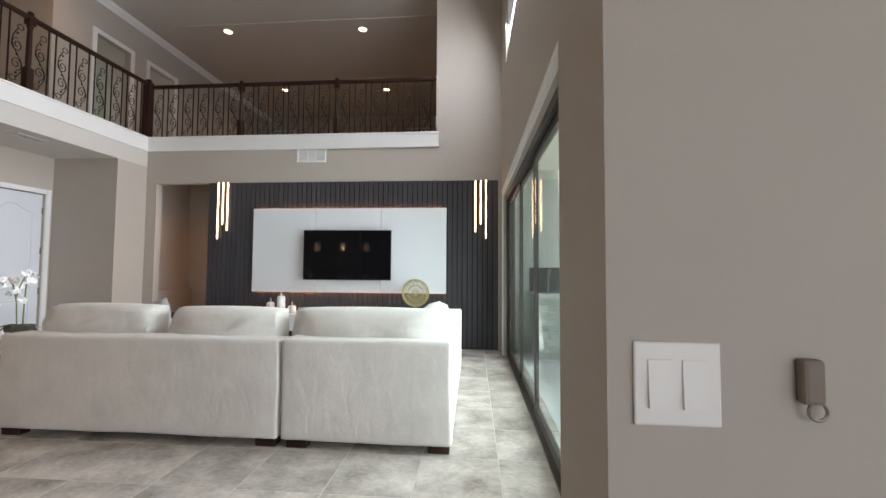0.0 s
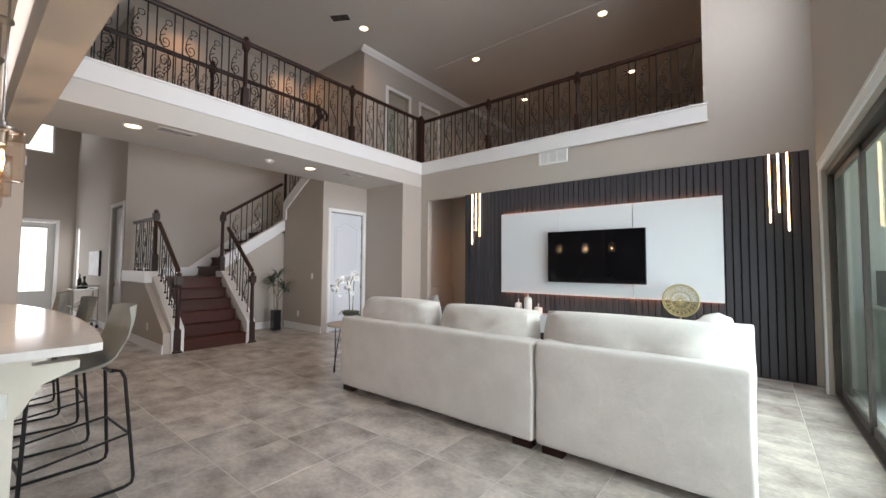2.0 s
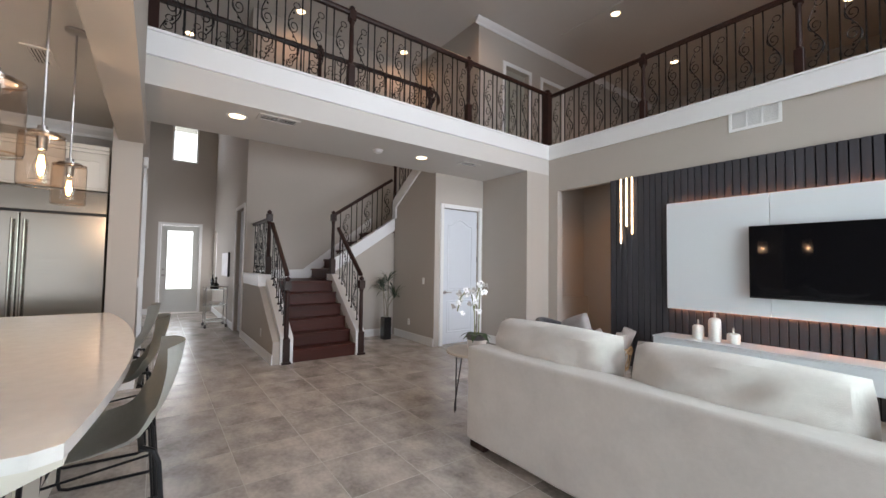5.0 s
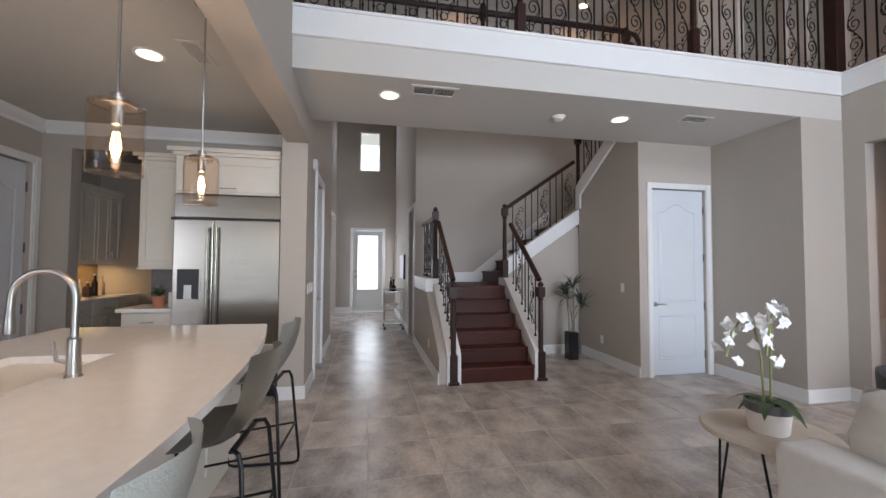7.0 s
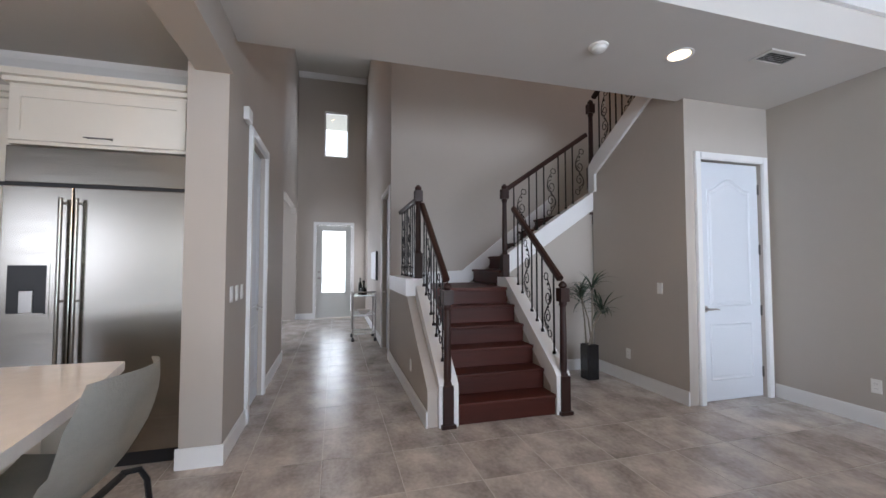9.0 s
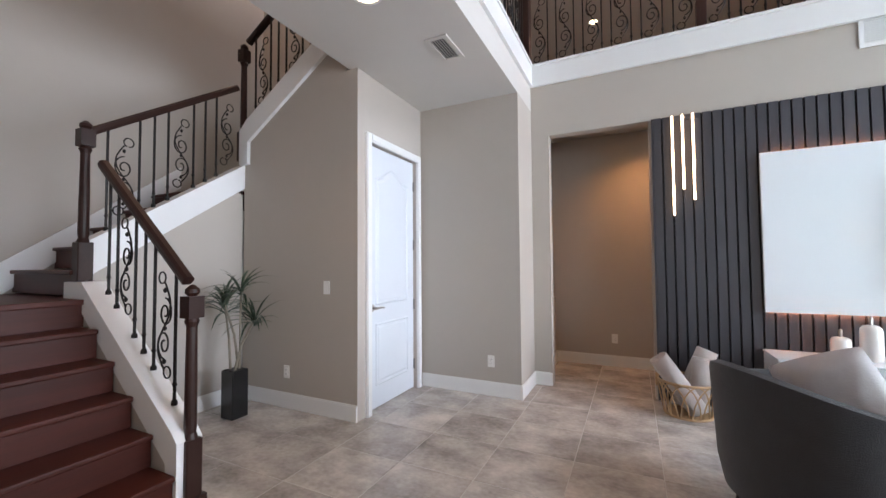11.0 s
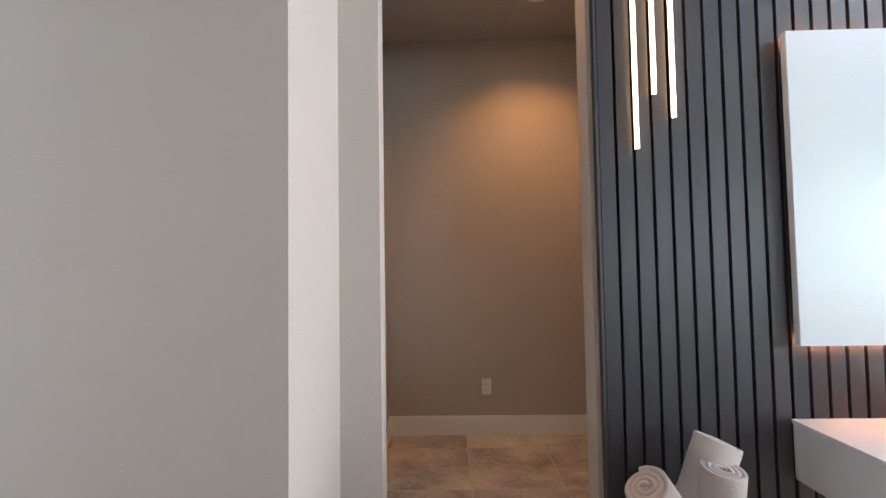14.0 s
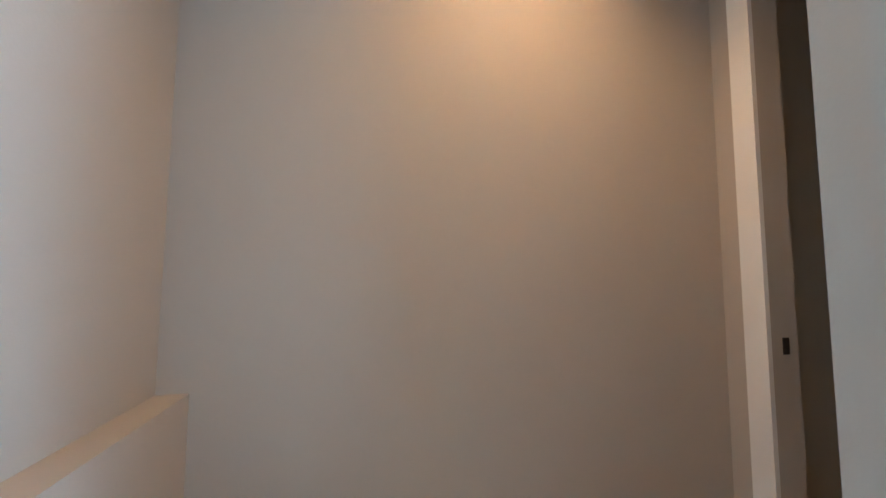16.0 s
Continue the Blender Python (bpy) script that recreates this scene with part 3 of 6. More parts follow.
for x, y in ((-6.405, 5.81), (-5.235, 8.17), (-8.84, 3.45), (-8.865, 5.73), (-2.53, 10.99), (-5.34, 10.85), (-2.42, 8.28), (-8.1, 7.4)):
    downlight(x, y, H - (0.02 if y > 7.95 else 0), "round recessed light glowing in the upper ceiling", power=28 if x > -8 else 24)


def vent(name, m, w, h, cols, label, slats=8, material=None, depth=0.012, back=None):
    t = thing(name, m, label, "air vent")
    material = material or M_TRIM
    f = 0.03
    # flat dark sheet: shade of the duct put into colour
    part("backing", boxes((-w / 2 + f, w / 2 - f, -0.003, 0, -h / 2 + f, h / 2 - f)), back or M_FELT, t, "dark sheet standing in for the shaded duct")
    part("frame", boxes((-w / 2, w / 2, -depth, 0, h / 2 - f, h / 2), (-w / 2, w / 2, -depth, 0, -h / 2, -h / 2 + f), (-w / 2, -w / 2 + f, -depth, 0, -h / 2 + f, h / 2 - f), (w / 2 - f, w / 2, -depth, 0, -h / 2 + f, h / 2 - f)), material, t)
    for c in range(1, cols):
        x = -w / 2 + f + (w - 2 * f) * c / cols
        part("mullion", boxes((x - 0.007, x + 0.007, -depth + 0.001, 0, -h / 2 + f, h / 2 - f)), material, t)
    me = mesh_of("slat", prism([(-0.003, -0.006), (-depth + 0.002, 0.004), (-depth + 0.003, 0.0055), (-0.003, -0.0045)], "x", -w / 2 + f, w / 2 - f), material)
    for i in range(slats):
        s = new("slat", me)
        s.parent = t
        s.location = (0, 0, -h / 2 + f + (h - 2 * f) * (i + 0.5) / slats)
    return t


# lighter grey for the shade painted behind the return grille
M_VENTGREY = mat("vent_shade_grey", (0.20, 0.19, 0.18), 0.8)
vent("return_vent", pose(-2.813, 6.83, 3.13), 0.49, 0.285, 3, "white return air grille above the feature wall", 14, back=M_VENTGREY)
vent("ceiling_vent", pose(-5.89, 2.435, G, 90, 0, 90), 0.42, 0.2, 2, "white supply vent in the gallery ceiling", 6, M_CEIL)
vent("ceiling_vent", pose(-5.99, 5.26, G, 90, 0, 90), 0.34, 0.18, 1, "white supply vent in the gallery ceiling", 6, M_CEIL)
vent("ceiling_vent", pose(-5.58, 0.63, 2.93, 90, 0, 0), 0.34, 0.16, 1, "white supply vent in the kitchen ceiling", 5, M_CEIL)
vent("ceiling_vent", pose(-6.5, 5.3, H, 90, 0, 30), 0.42, 0.25, 1, "painted supply vent in the upper ceiling", 6, M_CEIL)
det = thing("smoke_detector", pose(-6.22, 3.82, G), "white round smoke detector on the gallery ceiling", "smoke detector")
part("base", lathe([(0.07, 0), (0.07, -0.012), (0.064, -0.016)], 24), M_PLASTIC, det, smooth=True)
part("cap", lathe([(0.055, -0.014), (0.052, -0.034), (0.04, -0.042), (0.001, -0.043)], 24), M_PLASTIC, det, smooth=True)

# ---- feature wall ----
sw = thing("slat_wall", pose(-4.53, 6.83, 0), "charcoal vertical slat wall with narrow black gaps", "wall panel")
part("backing", boxes((0, 4.77, -0.012, -0.001, 0.0, 2.655)), M_FELT, sw, "black felt backing")
slat_me = mesh_of("slat", boxes((0, 0.0655, -0.034, -0.012, 0.002, 2.655), bevel=0.0015, seg=1), M_SLAT)
for i in range(60):
    s = new("slat", slat_me)
    s.parent = sw
    s.location = (0.003 + i * 0.0795, 0, 0)
part("end_strip", boxes((-0.012, 0, -0.036, -0.001, 0, 2.654)), M_SLAT, sw)

pn = thing("media_panel", pose(-3.735, 6.796, 0), "large white glossy media panel with warm backlight", "wall panel")
for a, b in ((0, 1.055), (1.061, 2.12), (2.126, 3.165)):
    part("panel", boxes((a, b, -0.045, -0.015, 0.862, 2.213), bevel=0.002, seg=1), M_PANEL, pn)
part("support_frame", boxes((0.06, 3.10, -0.015, 0.0, 0.93, 2.15)), M_FELT, pn)
part("led_strip", boxes((0.03, 3.13, -0.014, -0.004, 0.865, 0.870), (0.03, 3.13, -0.014, -0.004, 2.205, 2.210)), glow("led_backlight", (1.0, 0.36, 0.14), 45), pn, "warm orange light strip")

tv = thing("television", pose(-2.133, 6.66, 1.457), "black flat screen television on a wall mount, off", "television")
part("cabinet", boxes((-0.705, 0.705, -0.005, 0.03, -0.393, 0.393), bevel=0.004), M_BLACK, tv)
part("screen", boxes((-0.697, 0.697, -0.0085, -0.004, -0.380, 0.386)), M_SCREEN, tv, "glossy black screen")
part("rear_housing", boxes((-0.45, 0.45, 0.03, 0.055, -0.3, 0.2), bevel=0.01), M_BLACK, tv)
part("wall_mount", boxes((-0.2, 0.2, 0.055, 0.091, -0.15, 0.15)), M_BLACKMETAL, tv)


def bar_light(m, drops, label):
    t = thing("wall_light", m, label, "wall light", "bar lights")
    part("mount", boxes((-0.11, 0.11, -0.012, 0, -0.05, -0.004)), M_SLAT, t, "dark mounting strip")
    for i, d in enumerate(drops):
        x = (i - 1) * 0.082 - 0.012
        part("holder", boxes((x - 0.009, x + 0.009, -0.012, 0, -d, -0.004)), M_BLACKMETAL, t)
        part("light_bar", boxes((x - 0.008, x + 0.008, -0.026, -0.012, -d, -0.004), bevel=0.003), M_LED, t, "glowing warm white light bar")
    return t


bar_light(pose(-4.277, 6.796, 2.655), (0.935, 0.695, 0.80), "three glowing vertical bars hanging on the slat wall")
bar_light(pose(-0.02, 6.796, 2.655), (0.82, 0.70, 0.92), "three glowing vertical bars hanging on the slat wall")

con = thing("floating_console", pose(-3.75, 6.79, 0), "white floating media console fixed to the slat wall", "console")
part("body", boxes((0.0, 3.2, -0.38, 0, 0.298, 0.531), bevel=0.003, seg=1), M_PANEL, con)
part("top", boxes((-0.006, 3.206, -0.406, 0, 0.531, 0.548), bevel=0.002, seg=1), M_PANEL, con)
for i in range(3):
    part("drawer_front", boxes((0.006 + i * 1.065, 1.059 + i * 1.065, -0.402, -0.38, 0.302, 0.526), bevel=0.002, seg=1), M_PANEL, con)
part("led_strip", boxes((0.05, 3.15, -0.02, -0.012, 0.286, 0.294)), glow("led_console", (1.0, 0.5, 0.25), 6), con, "warm light strip under the console")

M_CERAMIC = mat("white_ceramic", (0.78, 0.74, 0.70), 0.35, vary=0.03, scale=10)
for x, r, hgt in ((-3.325, 0.060, 0.165), (-3.155, 0.063, 0.265), (-2.975, 0.063, 0.115)):
    t = thing("ceramic_jar", pose(x, 6.60, 0.548), "white ceramic jar with slim metal stopper on the console", "jar", "jars on the console")
    part("body", lathe([(r * 0.9, 0), (r, 0.012), (r, hgt * 0.78), (r * 0.93, hgt * 0.9), (r * 0.7, hgt * 0.97), (r * 0.25, hgt)], 24), M_CERAMIC, t, smooth=True)
    part("stopper", lathe([(0.014, hgt - 0.005), (0.011, hgt + 0.02), (0.012, hgt + 0.05), (0.004, hgt + 0.06)], 12), M_NICKEL, t, "brushed metal stopper", True)

disc = thing("decor_disc", pose(-1.02, 6.56, 0.548), "round woven gold disc sculpture on a stand", "decor")
M_GOLD = mat("aged_gold", (0.46, 0.40, 0.20), 0.4, metal=0.7, vary=0.2, scale=30)
part("base", boxes((-0.07, 0.07, -0.04, 0.04, 0, 0.02), bevel=0.004), M_GOLD, disc)
part("stem", tube([(0, 0, 0.02), (0, 0, 0.14)], 0.008), M_GOLD, disc)
part("ring", tube(arc((0, 0, 0.335), 0.20, 0, 360, 48), 0.010, 8, closed=False), M_GOLD, disc)
bm = bmesh.new()
for k in range(64):
    a, b = k * 5.625, k * 5.625 + (60 + 55 * (k % 3))
    ca, cb = arc((0, 0, 0.335), 0.195, a, a, 1)[0], arc((0, 0, 0.335), 0.195, b, b, 1)[0]
    tube([ca, ((ca[0] + cb[0]) / 2, 0.012 * (-1) ** k, (ca[2] + cb[2]) / 2), cb], 0.0028, 5, bm)
part("wire_weave", bm, M_GOLD, disc, "fine crossing gold wires")

# ---- basket with rolled blankets ----
M_RATTAN = mat("rattan", (0.42, 0.27, 0.14), 0.6, vary=0.2, scale=20, bump=0.2)
bsk = thing("rattan_basket", pose(-4.335, 6.52, 0), "open rattan basket of bent loops on the tiles", "basket")
RB, RT, HB = 0.175, 0.225, 0.29
part("rim", tube(arc((0, 0, HB), RT, 0, 360, 40, "xy"), 0.011, 8), M_RATTAN, bsk)
part("base_ring", tube(arc((0, 0, 0.012), RB, 0, 360, 40, "xy"), 0.011, 8), M_RATTAN, bsk)
part("base", lathe([(RB, 0.004), (RB, 0.014), (0.001, 0.016)], 28), M_RATTAN, bsk)
for k in range(14):
    bm = bmesh.new()
    pts = []
    for i in range(17):
        u = i / 16
        a = radians(k * 360 / 14 + 36 * (2 * u - 1))
        zz = 0.015 + (HB - 0.02) * math.sin(math.pi * u) ** 0.6
        rr = RB + (RT - RB) * zz / HB + 0.004 * (-1) ** k
        pts.append((rr * math.cos(a), rr * math.sin(a), zz))
    tube(pts, 0.0055, 6, bm)
    part("loop", bm, M_RATTAN, bsk)
for sgn in (-1, 1):
    part("handle", tube(arc((sgn * (RT + 0.006), 0, HB - 0.02), 0.05, 0, 360, 20, "yz"), 0.008, 6), M_RATTAN, bsk)
M_BLANKET = mat("taupe_blanket", (0.47, 0.41, 0.38), 0.95, vary=0.08, scale=10, bump=0.5, bump_scale=180, sheen=0.3)


def rolled_blanket(m, length, r):
    """A blanket rolled into a tube, with the spiral showing at its ends."""
    bm = bmesh.new()
    n, turns = 64, 3.2
    lo, hi = [], []
    for i in range(n + 1):
        a = 2 * math.pi * turns * i / n
        rr = r * (0.18 + 0.82 * i / n)
        w = 0.004 * noise.noise(Vector((i * 0.3, r * 40, 0)))
        lo.append(bm.verts.new(((rr + w) * math.cos(a), (rr + w) * math.sin(a), 0)))
        hi.append(bm.verts.new(((rr - w) * math.cos(a), (rr - w) * math.sin(a), length)))
    for i in range(n):
        bm.faces.new((lo[i], lo[i + 1], hi[i + 1], hi[i]))
    t = thing("rolled_blanket", m, "taupe blanket rolled up and stood in the basket", "blanket", "rolled blankets")
    ob = part("roll", bm, M_BLANKET, t, smooth=True)
    md = ob.modifiers.new("thickness", "SOLIDIFY")
    md.thickness, md.offset = 0.016, 0
    part("folded_core", lathe([(r * 0.75, length - 0.012), (r * 0.6, length - 0.03), (0.001, length - 0.03)], 20), M_BLANKET, t, smooth=True)


rolled_blanket(Matrix.Translation((-4.27, 6.47, 0.05)) @ Euler((radians(6), radians(-34), 0)).to_matrix().to_4x4(), 0.52, 0.078)
rolled_blanket(Matrix.Translation((-4.37, 6.60, 0.05)) @ Euler((radians(-4), radians(22), 0)).to_matrix().to_4x4(), 0.52, 0.085)
rolled_blanket(Matrix.Translation((-4.26, 6.56, 0.04)) @ Euler((radians(4), radians(4), 0)).to_matrix().to_4x4(), 0.44, 0.075)

# ---- seating group ----
sofa = thing("sectional_sofa", pose(0, 0, 0), "cream chenille sectional sofa with loose back cushions", "sofa")


def slab(x0, x1, y0, y1, z0, z1, bevel=0.03, seg=3, wave=0.011, seed=0):
    """An upholstered block with soft, slightly uneven edges."""
    bm = boxes((x0, x1, y0, y1, z0, z1))
    bmesh.ops.subdivide_edges(bm, edges=bm.edges[:], cuts=7, use_grid_fill=True)
    for v in bm.verts:
        p = v.co
        n1 = noise.noise(Vector((p.x * 2.2 + seed, p.y * 2.2, p.z * 2.2)))
        n2 = noise.noise(Vector((p.x * 7 + seed, p.y * 7, p.z * 7 + 3)))
        d = Vector((p.x - (x0 + x1) / 2, p.y - (y0 + y1) / 2, p.z - (z0 + z1) / 2)).normalized()
        v.co = p + d * wave * (n1 + 0.5 * n2)
    sharp = [e for e in bm.edges if len(e.link_faces) == 2 and e.calc_face_angle() > 0.7]
    bmesh.ops.bevel(bm, geom=sharp, offset=bevel, segments=seg, affect="EDGES", profile=0.6)
    return bm


part("back_frame", slab(-3.70, -1.515, 3.35, 3.56, 0.06, 0.755, 0.028, seed=1), M_SOFA, sofa, smooth=True)
part("back_frame", slab(-1.50, -0.29, 3.35, 3.56, 0.06, 0.765, 0.028, seed=2), M_SOFA, sofa, smooth=True)
part("side_frame", slab(-0.50, -0.29, 3.565, 5.55, 0.06, 0.765, 0.028, seed=3), M_SOFA, sofa, smooth=True)
part("arm", slab(-3.70, -3.50, 3.565, 4.33, 0.06, 0.60, 0.03, seed=4), M_SOFA, sofa, smooth=True)
part("seat_base", slab(-3.49, -1.515, 3.565, 4.33, 0.06, 0.28, 0.02, seed=5), M_SOFA, sofa, smooth=True)
part("seat_base", slab(-1.50, -0.51, 3.565, 5.55, 0.06, 0.28, 0.02, seed=6), M_SOFA, sofa, smooth=True)
for i, (x0, x1, y0, y1) in enumerate(((-3.49, -2.49, 3.58, 4.35), (-2.48, -1.52, 3.58, 4.35), (-1.49, -0.52, 3.58, 4.55), (-1.49, -0.52, 4.56, 5.56))):
    part("seat_cushion", slab(x0, x1, y0, y1, 0.28, 0.46, 0.05, seed=10 + i, wave=0.012), M_SOFA, sofa, smooth=True)


def back_cushion(m, w, h, d, seed):
    bm = cushion(w, h, d, 0.38, 16, seed, 0.05)
    bmesh.ops.transform(bm, matrix=m @ pose(0, 0, 0, 90, 0, 0), verts=bm.verts[:])
    return part("back_cushion", bm, M_SOFA, sofa, "plump loose back cushion", True)


back_cushion(pose(-3.14, 3.66, 0.69, -8, 0, 0), 1.04, 0.56, 0.36, 3)
back_cushion(pose(-2.09, 3.66, 0.68, -8, 0, 0), 0.98, 0.56, 0.36, 4)
back_cushion(pose(-0.925, 3.645, 0.69, -8, 0, 0), 1.29, 0.56, 0.36, 5)
back_cushion(pose(-0.62, 4.45, 0.61, -6, 0, -90), 0.90, 0.44, 0.30, 6)
back_cushion(pose(-0.58, 5.10, 0.64, -6, 0, -90), 0.86, 0.46, 0.30, 7)
for x, y in ((-3.61, 3.42), (-1.62, 3.42), (-1.39, 3.42), (-0.38, 3.42), (-3.61, 4.26), (-0.38, 5.46), (-1.39, 5.46)):
    part("foot", boxes((x - 0.075, x + 0.075, y - 0.04, y + 0.04, 0.0, 0.066), bevel=0.004, seg=1), M_DARKWOOD, sofa, "dark wooden block foot")

M_TABLETOP = mat("pale_wood", (0.55, 0.47, 0.38), 0.45, vary=0.12, scale=4, stretch=(1, 8, 1))
st = thing("side_table", pose(-4.06, 3.77, 0.028), "round pale wood side table with black hairpin legs", "table")
part("tabletop", lathe([(0.25, 0.555), (0.275, 0.56), (0.28, 0.572), (0.272, 0.582), (0.001, 0.583)], 40), M_TABLETOP, st, smooth=True)
for k in range(3):
    a = radians(k * 120 + 200)
    c, s_ = math.cos(a), math.sin(a)
    t1, t2 = a + 0.32, a - 0.32
    part("hairpin_leg", tube([(0.19 * math.cos(t1), 0.19 * math.sin(t1), 0.556), (0.225 * c + 0.012 * s_, 0.225 * s_ - 0.012 * c, -0.008), (0.228 * c, 0.228 * s_, -0.022), (0.225 * c - 0.012 * s_, 0.225 * s_ + 0.012 * c, 0.02), (0.19 * math.cos(t2), 0.19 * math.sin(t2), 0.556)], 0.006, 8), M_BLACKMETAL, st)

M_LEAF = mat("dark_leaf", (0.045, 0.085, 0.035), 0.45, vary=0.3, scale=12)
M_STEM = mat("green_stem", (0.20, 0.21, 0.08), 0.6, vary=0.2, scale=12)
M_PETAL = mat("white_petal", (0.82, 0.81, 0.80), 0.6, vary=0.03, scale=12)
M_SOIL = mat("dark_soil", (0.03, 0.026, 0.022), 0.95, vary=0.4, scale=60, bump=0.6, bump_scale=120)


def leaf(length, width, droop, curl=0.25, n=7):
    """A leaf blade along +x, bending down, with a folded middle."""
    bm = bmesh.new()
    rows = []
    for i in range(n + 1):
        u = i / n
        w = width * math.sin(math.pi * (0.08 + 0.92 * u) ** 0.8) * 0.5 if i < n else 0.0005
        x = length * (u - 0.12 * droop * u * u)
        z = length * (0.55 * u - droop * u * u)
        rows.append([bm.verts.new((x, -w, z + curl * w)), bm.verts.new((x, 0, z)), bm.verts.new((x, w, z + curl * w))])
    for a, b in zip(rows, rows[1:]):
        for k in range(2):
            bm.faces.new((a[k], a[k + 1], b[k + 1], b[k]))
    return bm


orc = thing("orchid_plant", pose(-4.04, 3.75, 0.611, 0, 0, 90) @ Matrix.Diagonal((1.16, 1.16, 1.16, 1)), "white orchid in a white pot on the side table", "plant")
part("pot", lathe([(0.062, 0), (0.068, 0.006), (0.078, 0.10), (0.074, 0.10), (0.07, 0.09), (0.001, 0.09)], 28), M_CERAMIC, orc, smooth=True)
part("pot_rim", lathe([(0.080, 0.088), (0.082, 0.125), (0.074, 0.125), (0.072, 0.10)], 28), mat("grey_rim", (0.13, 0.125, 0.13), 0.6), orc, "dark grey band")
part("soil", lathe([(0.073, 0.108), (0.001, 0.116)], 20), M_SOIL, orc)
for k in range(7):
    bm = leaf(0.13 + 0.02 * (k % 3), 0.055, 0.75)
    bmesh.ops.transform(bm, matrix=pose(0, 0, 0.11, 0, 0, k * 51 + 10), verts=bm.verts[:])
    part("leaf", bm, M_LEAF, orc, smooth=True)


def orchid_flower(parent, m, seed):
    rnd = random.Random(seed)
    bm = bmesh.new()
    for k in range(5):
        a = leaf(0.029 + 0.008 * rnd.random(), 0.027, 0.5, 0.35, 5)
        bmesh.ops.transform(a, matrix=m @ pose(0, 0, 0, rnd.uniform(-15, 15), rnd.uniform(-35, 5), k * 72 + rnd.uniform(-10, 10)), verts=a.verts[:])
        me = bpy.data.meshes.new("tmp")
        a.to_mesh(me)
        a.free()
        bm.from_mesh(me)
        bpy.data.meshes.remove(me)
    return part("flower", bm, M_PETAL, parent, "white orchid bloom", True)


STEMS = (((-0.02, 0.0, 0.1), (-0.03, 0.0, 0.3), (-0.05, 0.01, 0.43), (-0.10, 0.02, 0.46), (-0.15, 0.02, 0.41), (-0.18, 0.02, 0.31)),
         ((0.025, 0.01, 0.1), (0.03, 0.01, 0.3), (0.03, 0.0, 0.46), (0.0, -0.03, 0.50), (-0.06, -0.06, 0.42), (-0.09, -0.07, 0.33)))
for si, sp in enumerate(STEMS):
    part("stem", tube(sp, 0.0045, 7), M_STEM, orc, smooth=True)
    for k in range(13):
        u = 2.2 + 2.8 * k / 12
        i = min(int(u), 4)
        a, b = Vector(sp[i]), Vector(sp[i + 1])
        p = a.lerp(b, u - i)
        orchid_flower(orc, Matrix.Translation(p + Vector((0.022 * (-1) ** k, 0.024 * ((k % 3) - 1), 0.012 * ((k % 4) - 1.5)))) @ pose(0, 0, 0, 70 + 17 * (k % 4), 20 * (k % 3), 60 * k), si * 20 + k)
for p in ((0.06, 0.0, 0.50), (0.10, 0.01, 0.49), (0.03, 0.0, 0.52)):
    orchid_flower(orc, Matrix.Translation(p) @ pose(0, 0, 0, 80, 0, 40), int(p[0] * 1000))

M_CHARCOAL = mat("charcoal_fabric", (0.035, 0.035, 0.040), 0.92, vary=0.12, scale=14, bump=0.4, bump_scale=200, sheen=0.2)
ch = thing("accent_chair", pose(-3.95, 5.09, 0, 0, 0, 118), "charcoal upholstered barrel armchair with a taupe pillow", "chair")
bm = bmesh.new()
R0, R1 = 0.40, 0.30
rings = []
for i in range(29):
    a = radians(-20 + 220 * i / 28)
    top = 0.67 + 0.13 * max(0.0, math.sin(radians(220 * i / 28 - 20))) ** 1.4
    c, s_ = math.cos(a), math.sin(a)
    ring = [(R0 * c * 0.93, R0 * s_ * 0.93, 0.16), (R0 * c * 1.0, R0 * s_ * 1.0, 0.30), (R0 * c * 1.06, R0 * s_ * 1.06, top - 0.04), (R0 * c * 1.05, R0 * s_ * 1.05, top - 0.012), (R0 * c * 0.97, R0 * s_ * 0.97, top), (R0 * c * 0.89, R0 * s_ * 0.89, top - 0.014), (R1 * c * 1.12, R1 * s_ * 1.12, top - 0.05), (R1 * c, R1 * s_, 0.38), (R1 * c * 0.95, R1 * s_ * 0.95, 0.16)]
    rings.append([bm.verts.new(p) for p in ring])
for a, b in zip(rings, rings[1:]):
    for k in range(9):
        bm.faces.new((a[k], b[k], b[(k + 1) % 9], a[(k + 1) % 9]))
bm.faces.new(rings[0])
bm.faces.new(rings[-1][::-1])
part("backrest", bm, M_CHARCOAL, ch, smooth=True)
part("seat", lathe([(0.27, 0.17), (0.31, 0.2), (0.315, 0.38), (0.29, 0.43), (0.2, 0.45), (0.001, 0.455)], 32), M_CHARCOAL, ch, smooth=True)
for x, y in ((-0.24, -0.2), (0.24, -0.2), (-0.24, 0.22), (0.24, 0.22)):
    part("leg", tube([(x * 0.85, y * 0.85, 0.18), (x, y, 0.0)], [0.02, 0.012], 10), M_BLACKMETAL, ch)
M_TAUPE = mat("taupe_satin", (0.36, 0.325, 0.32), 0.55, vary=0.08, scale=10, bump=0.2, bump_scale=150, sheen=0.3)
solid("throw_pillow", cushion(0.38, 0.38, 0.14, 0.5, 14, 21, 0.02), M_TAUPE, "taupe square throw pillow leaning in the armchair", "pillow", pose(-3.90, 5.04, 0.665, 80, 0, -8) @ pose(0, 0, 0, 0, 0, 22), smooth=True)

stp = thing("strike_plate", pose(-3.66, 7.748, 0.95), "small dark metal strike plate on the hall door jamb", "strike plate")
part("plate", boxes((-0.014, 0.014, -0.003, 0.001, -0.03, 0.03), bevel=0.001, seg=1), M_BLACKMETAL, stp)

# ---- staircase and railings ----
RISE = 3.40 / 19
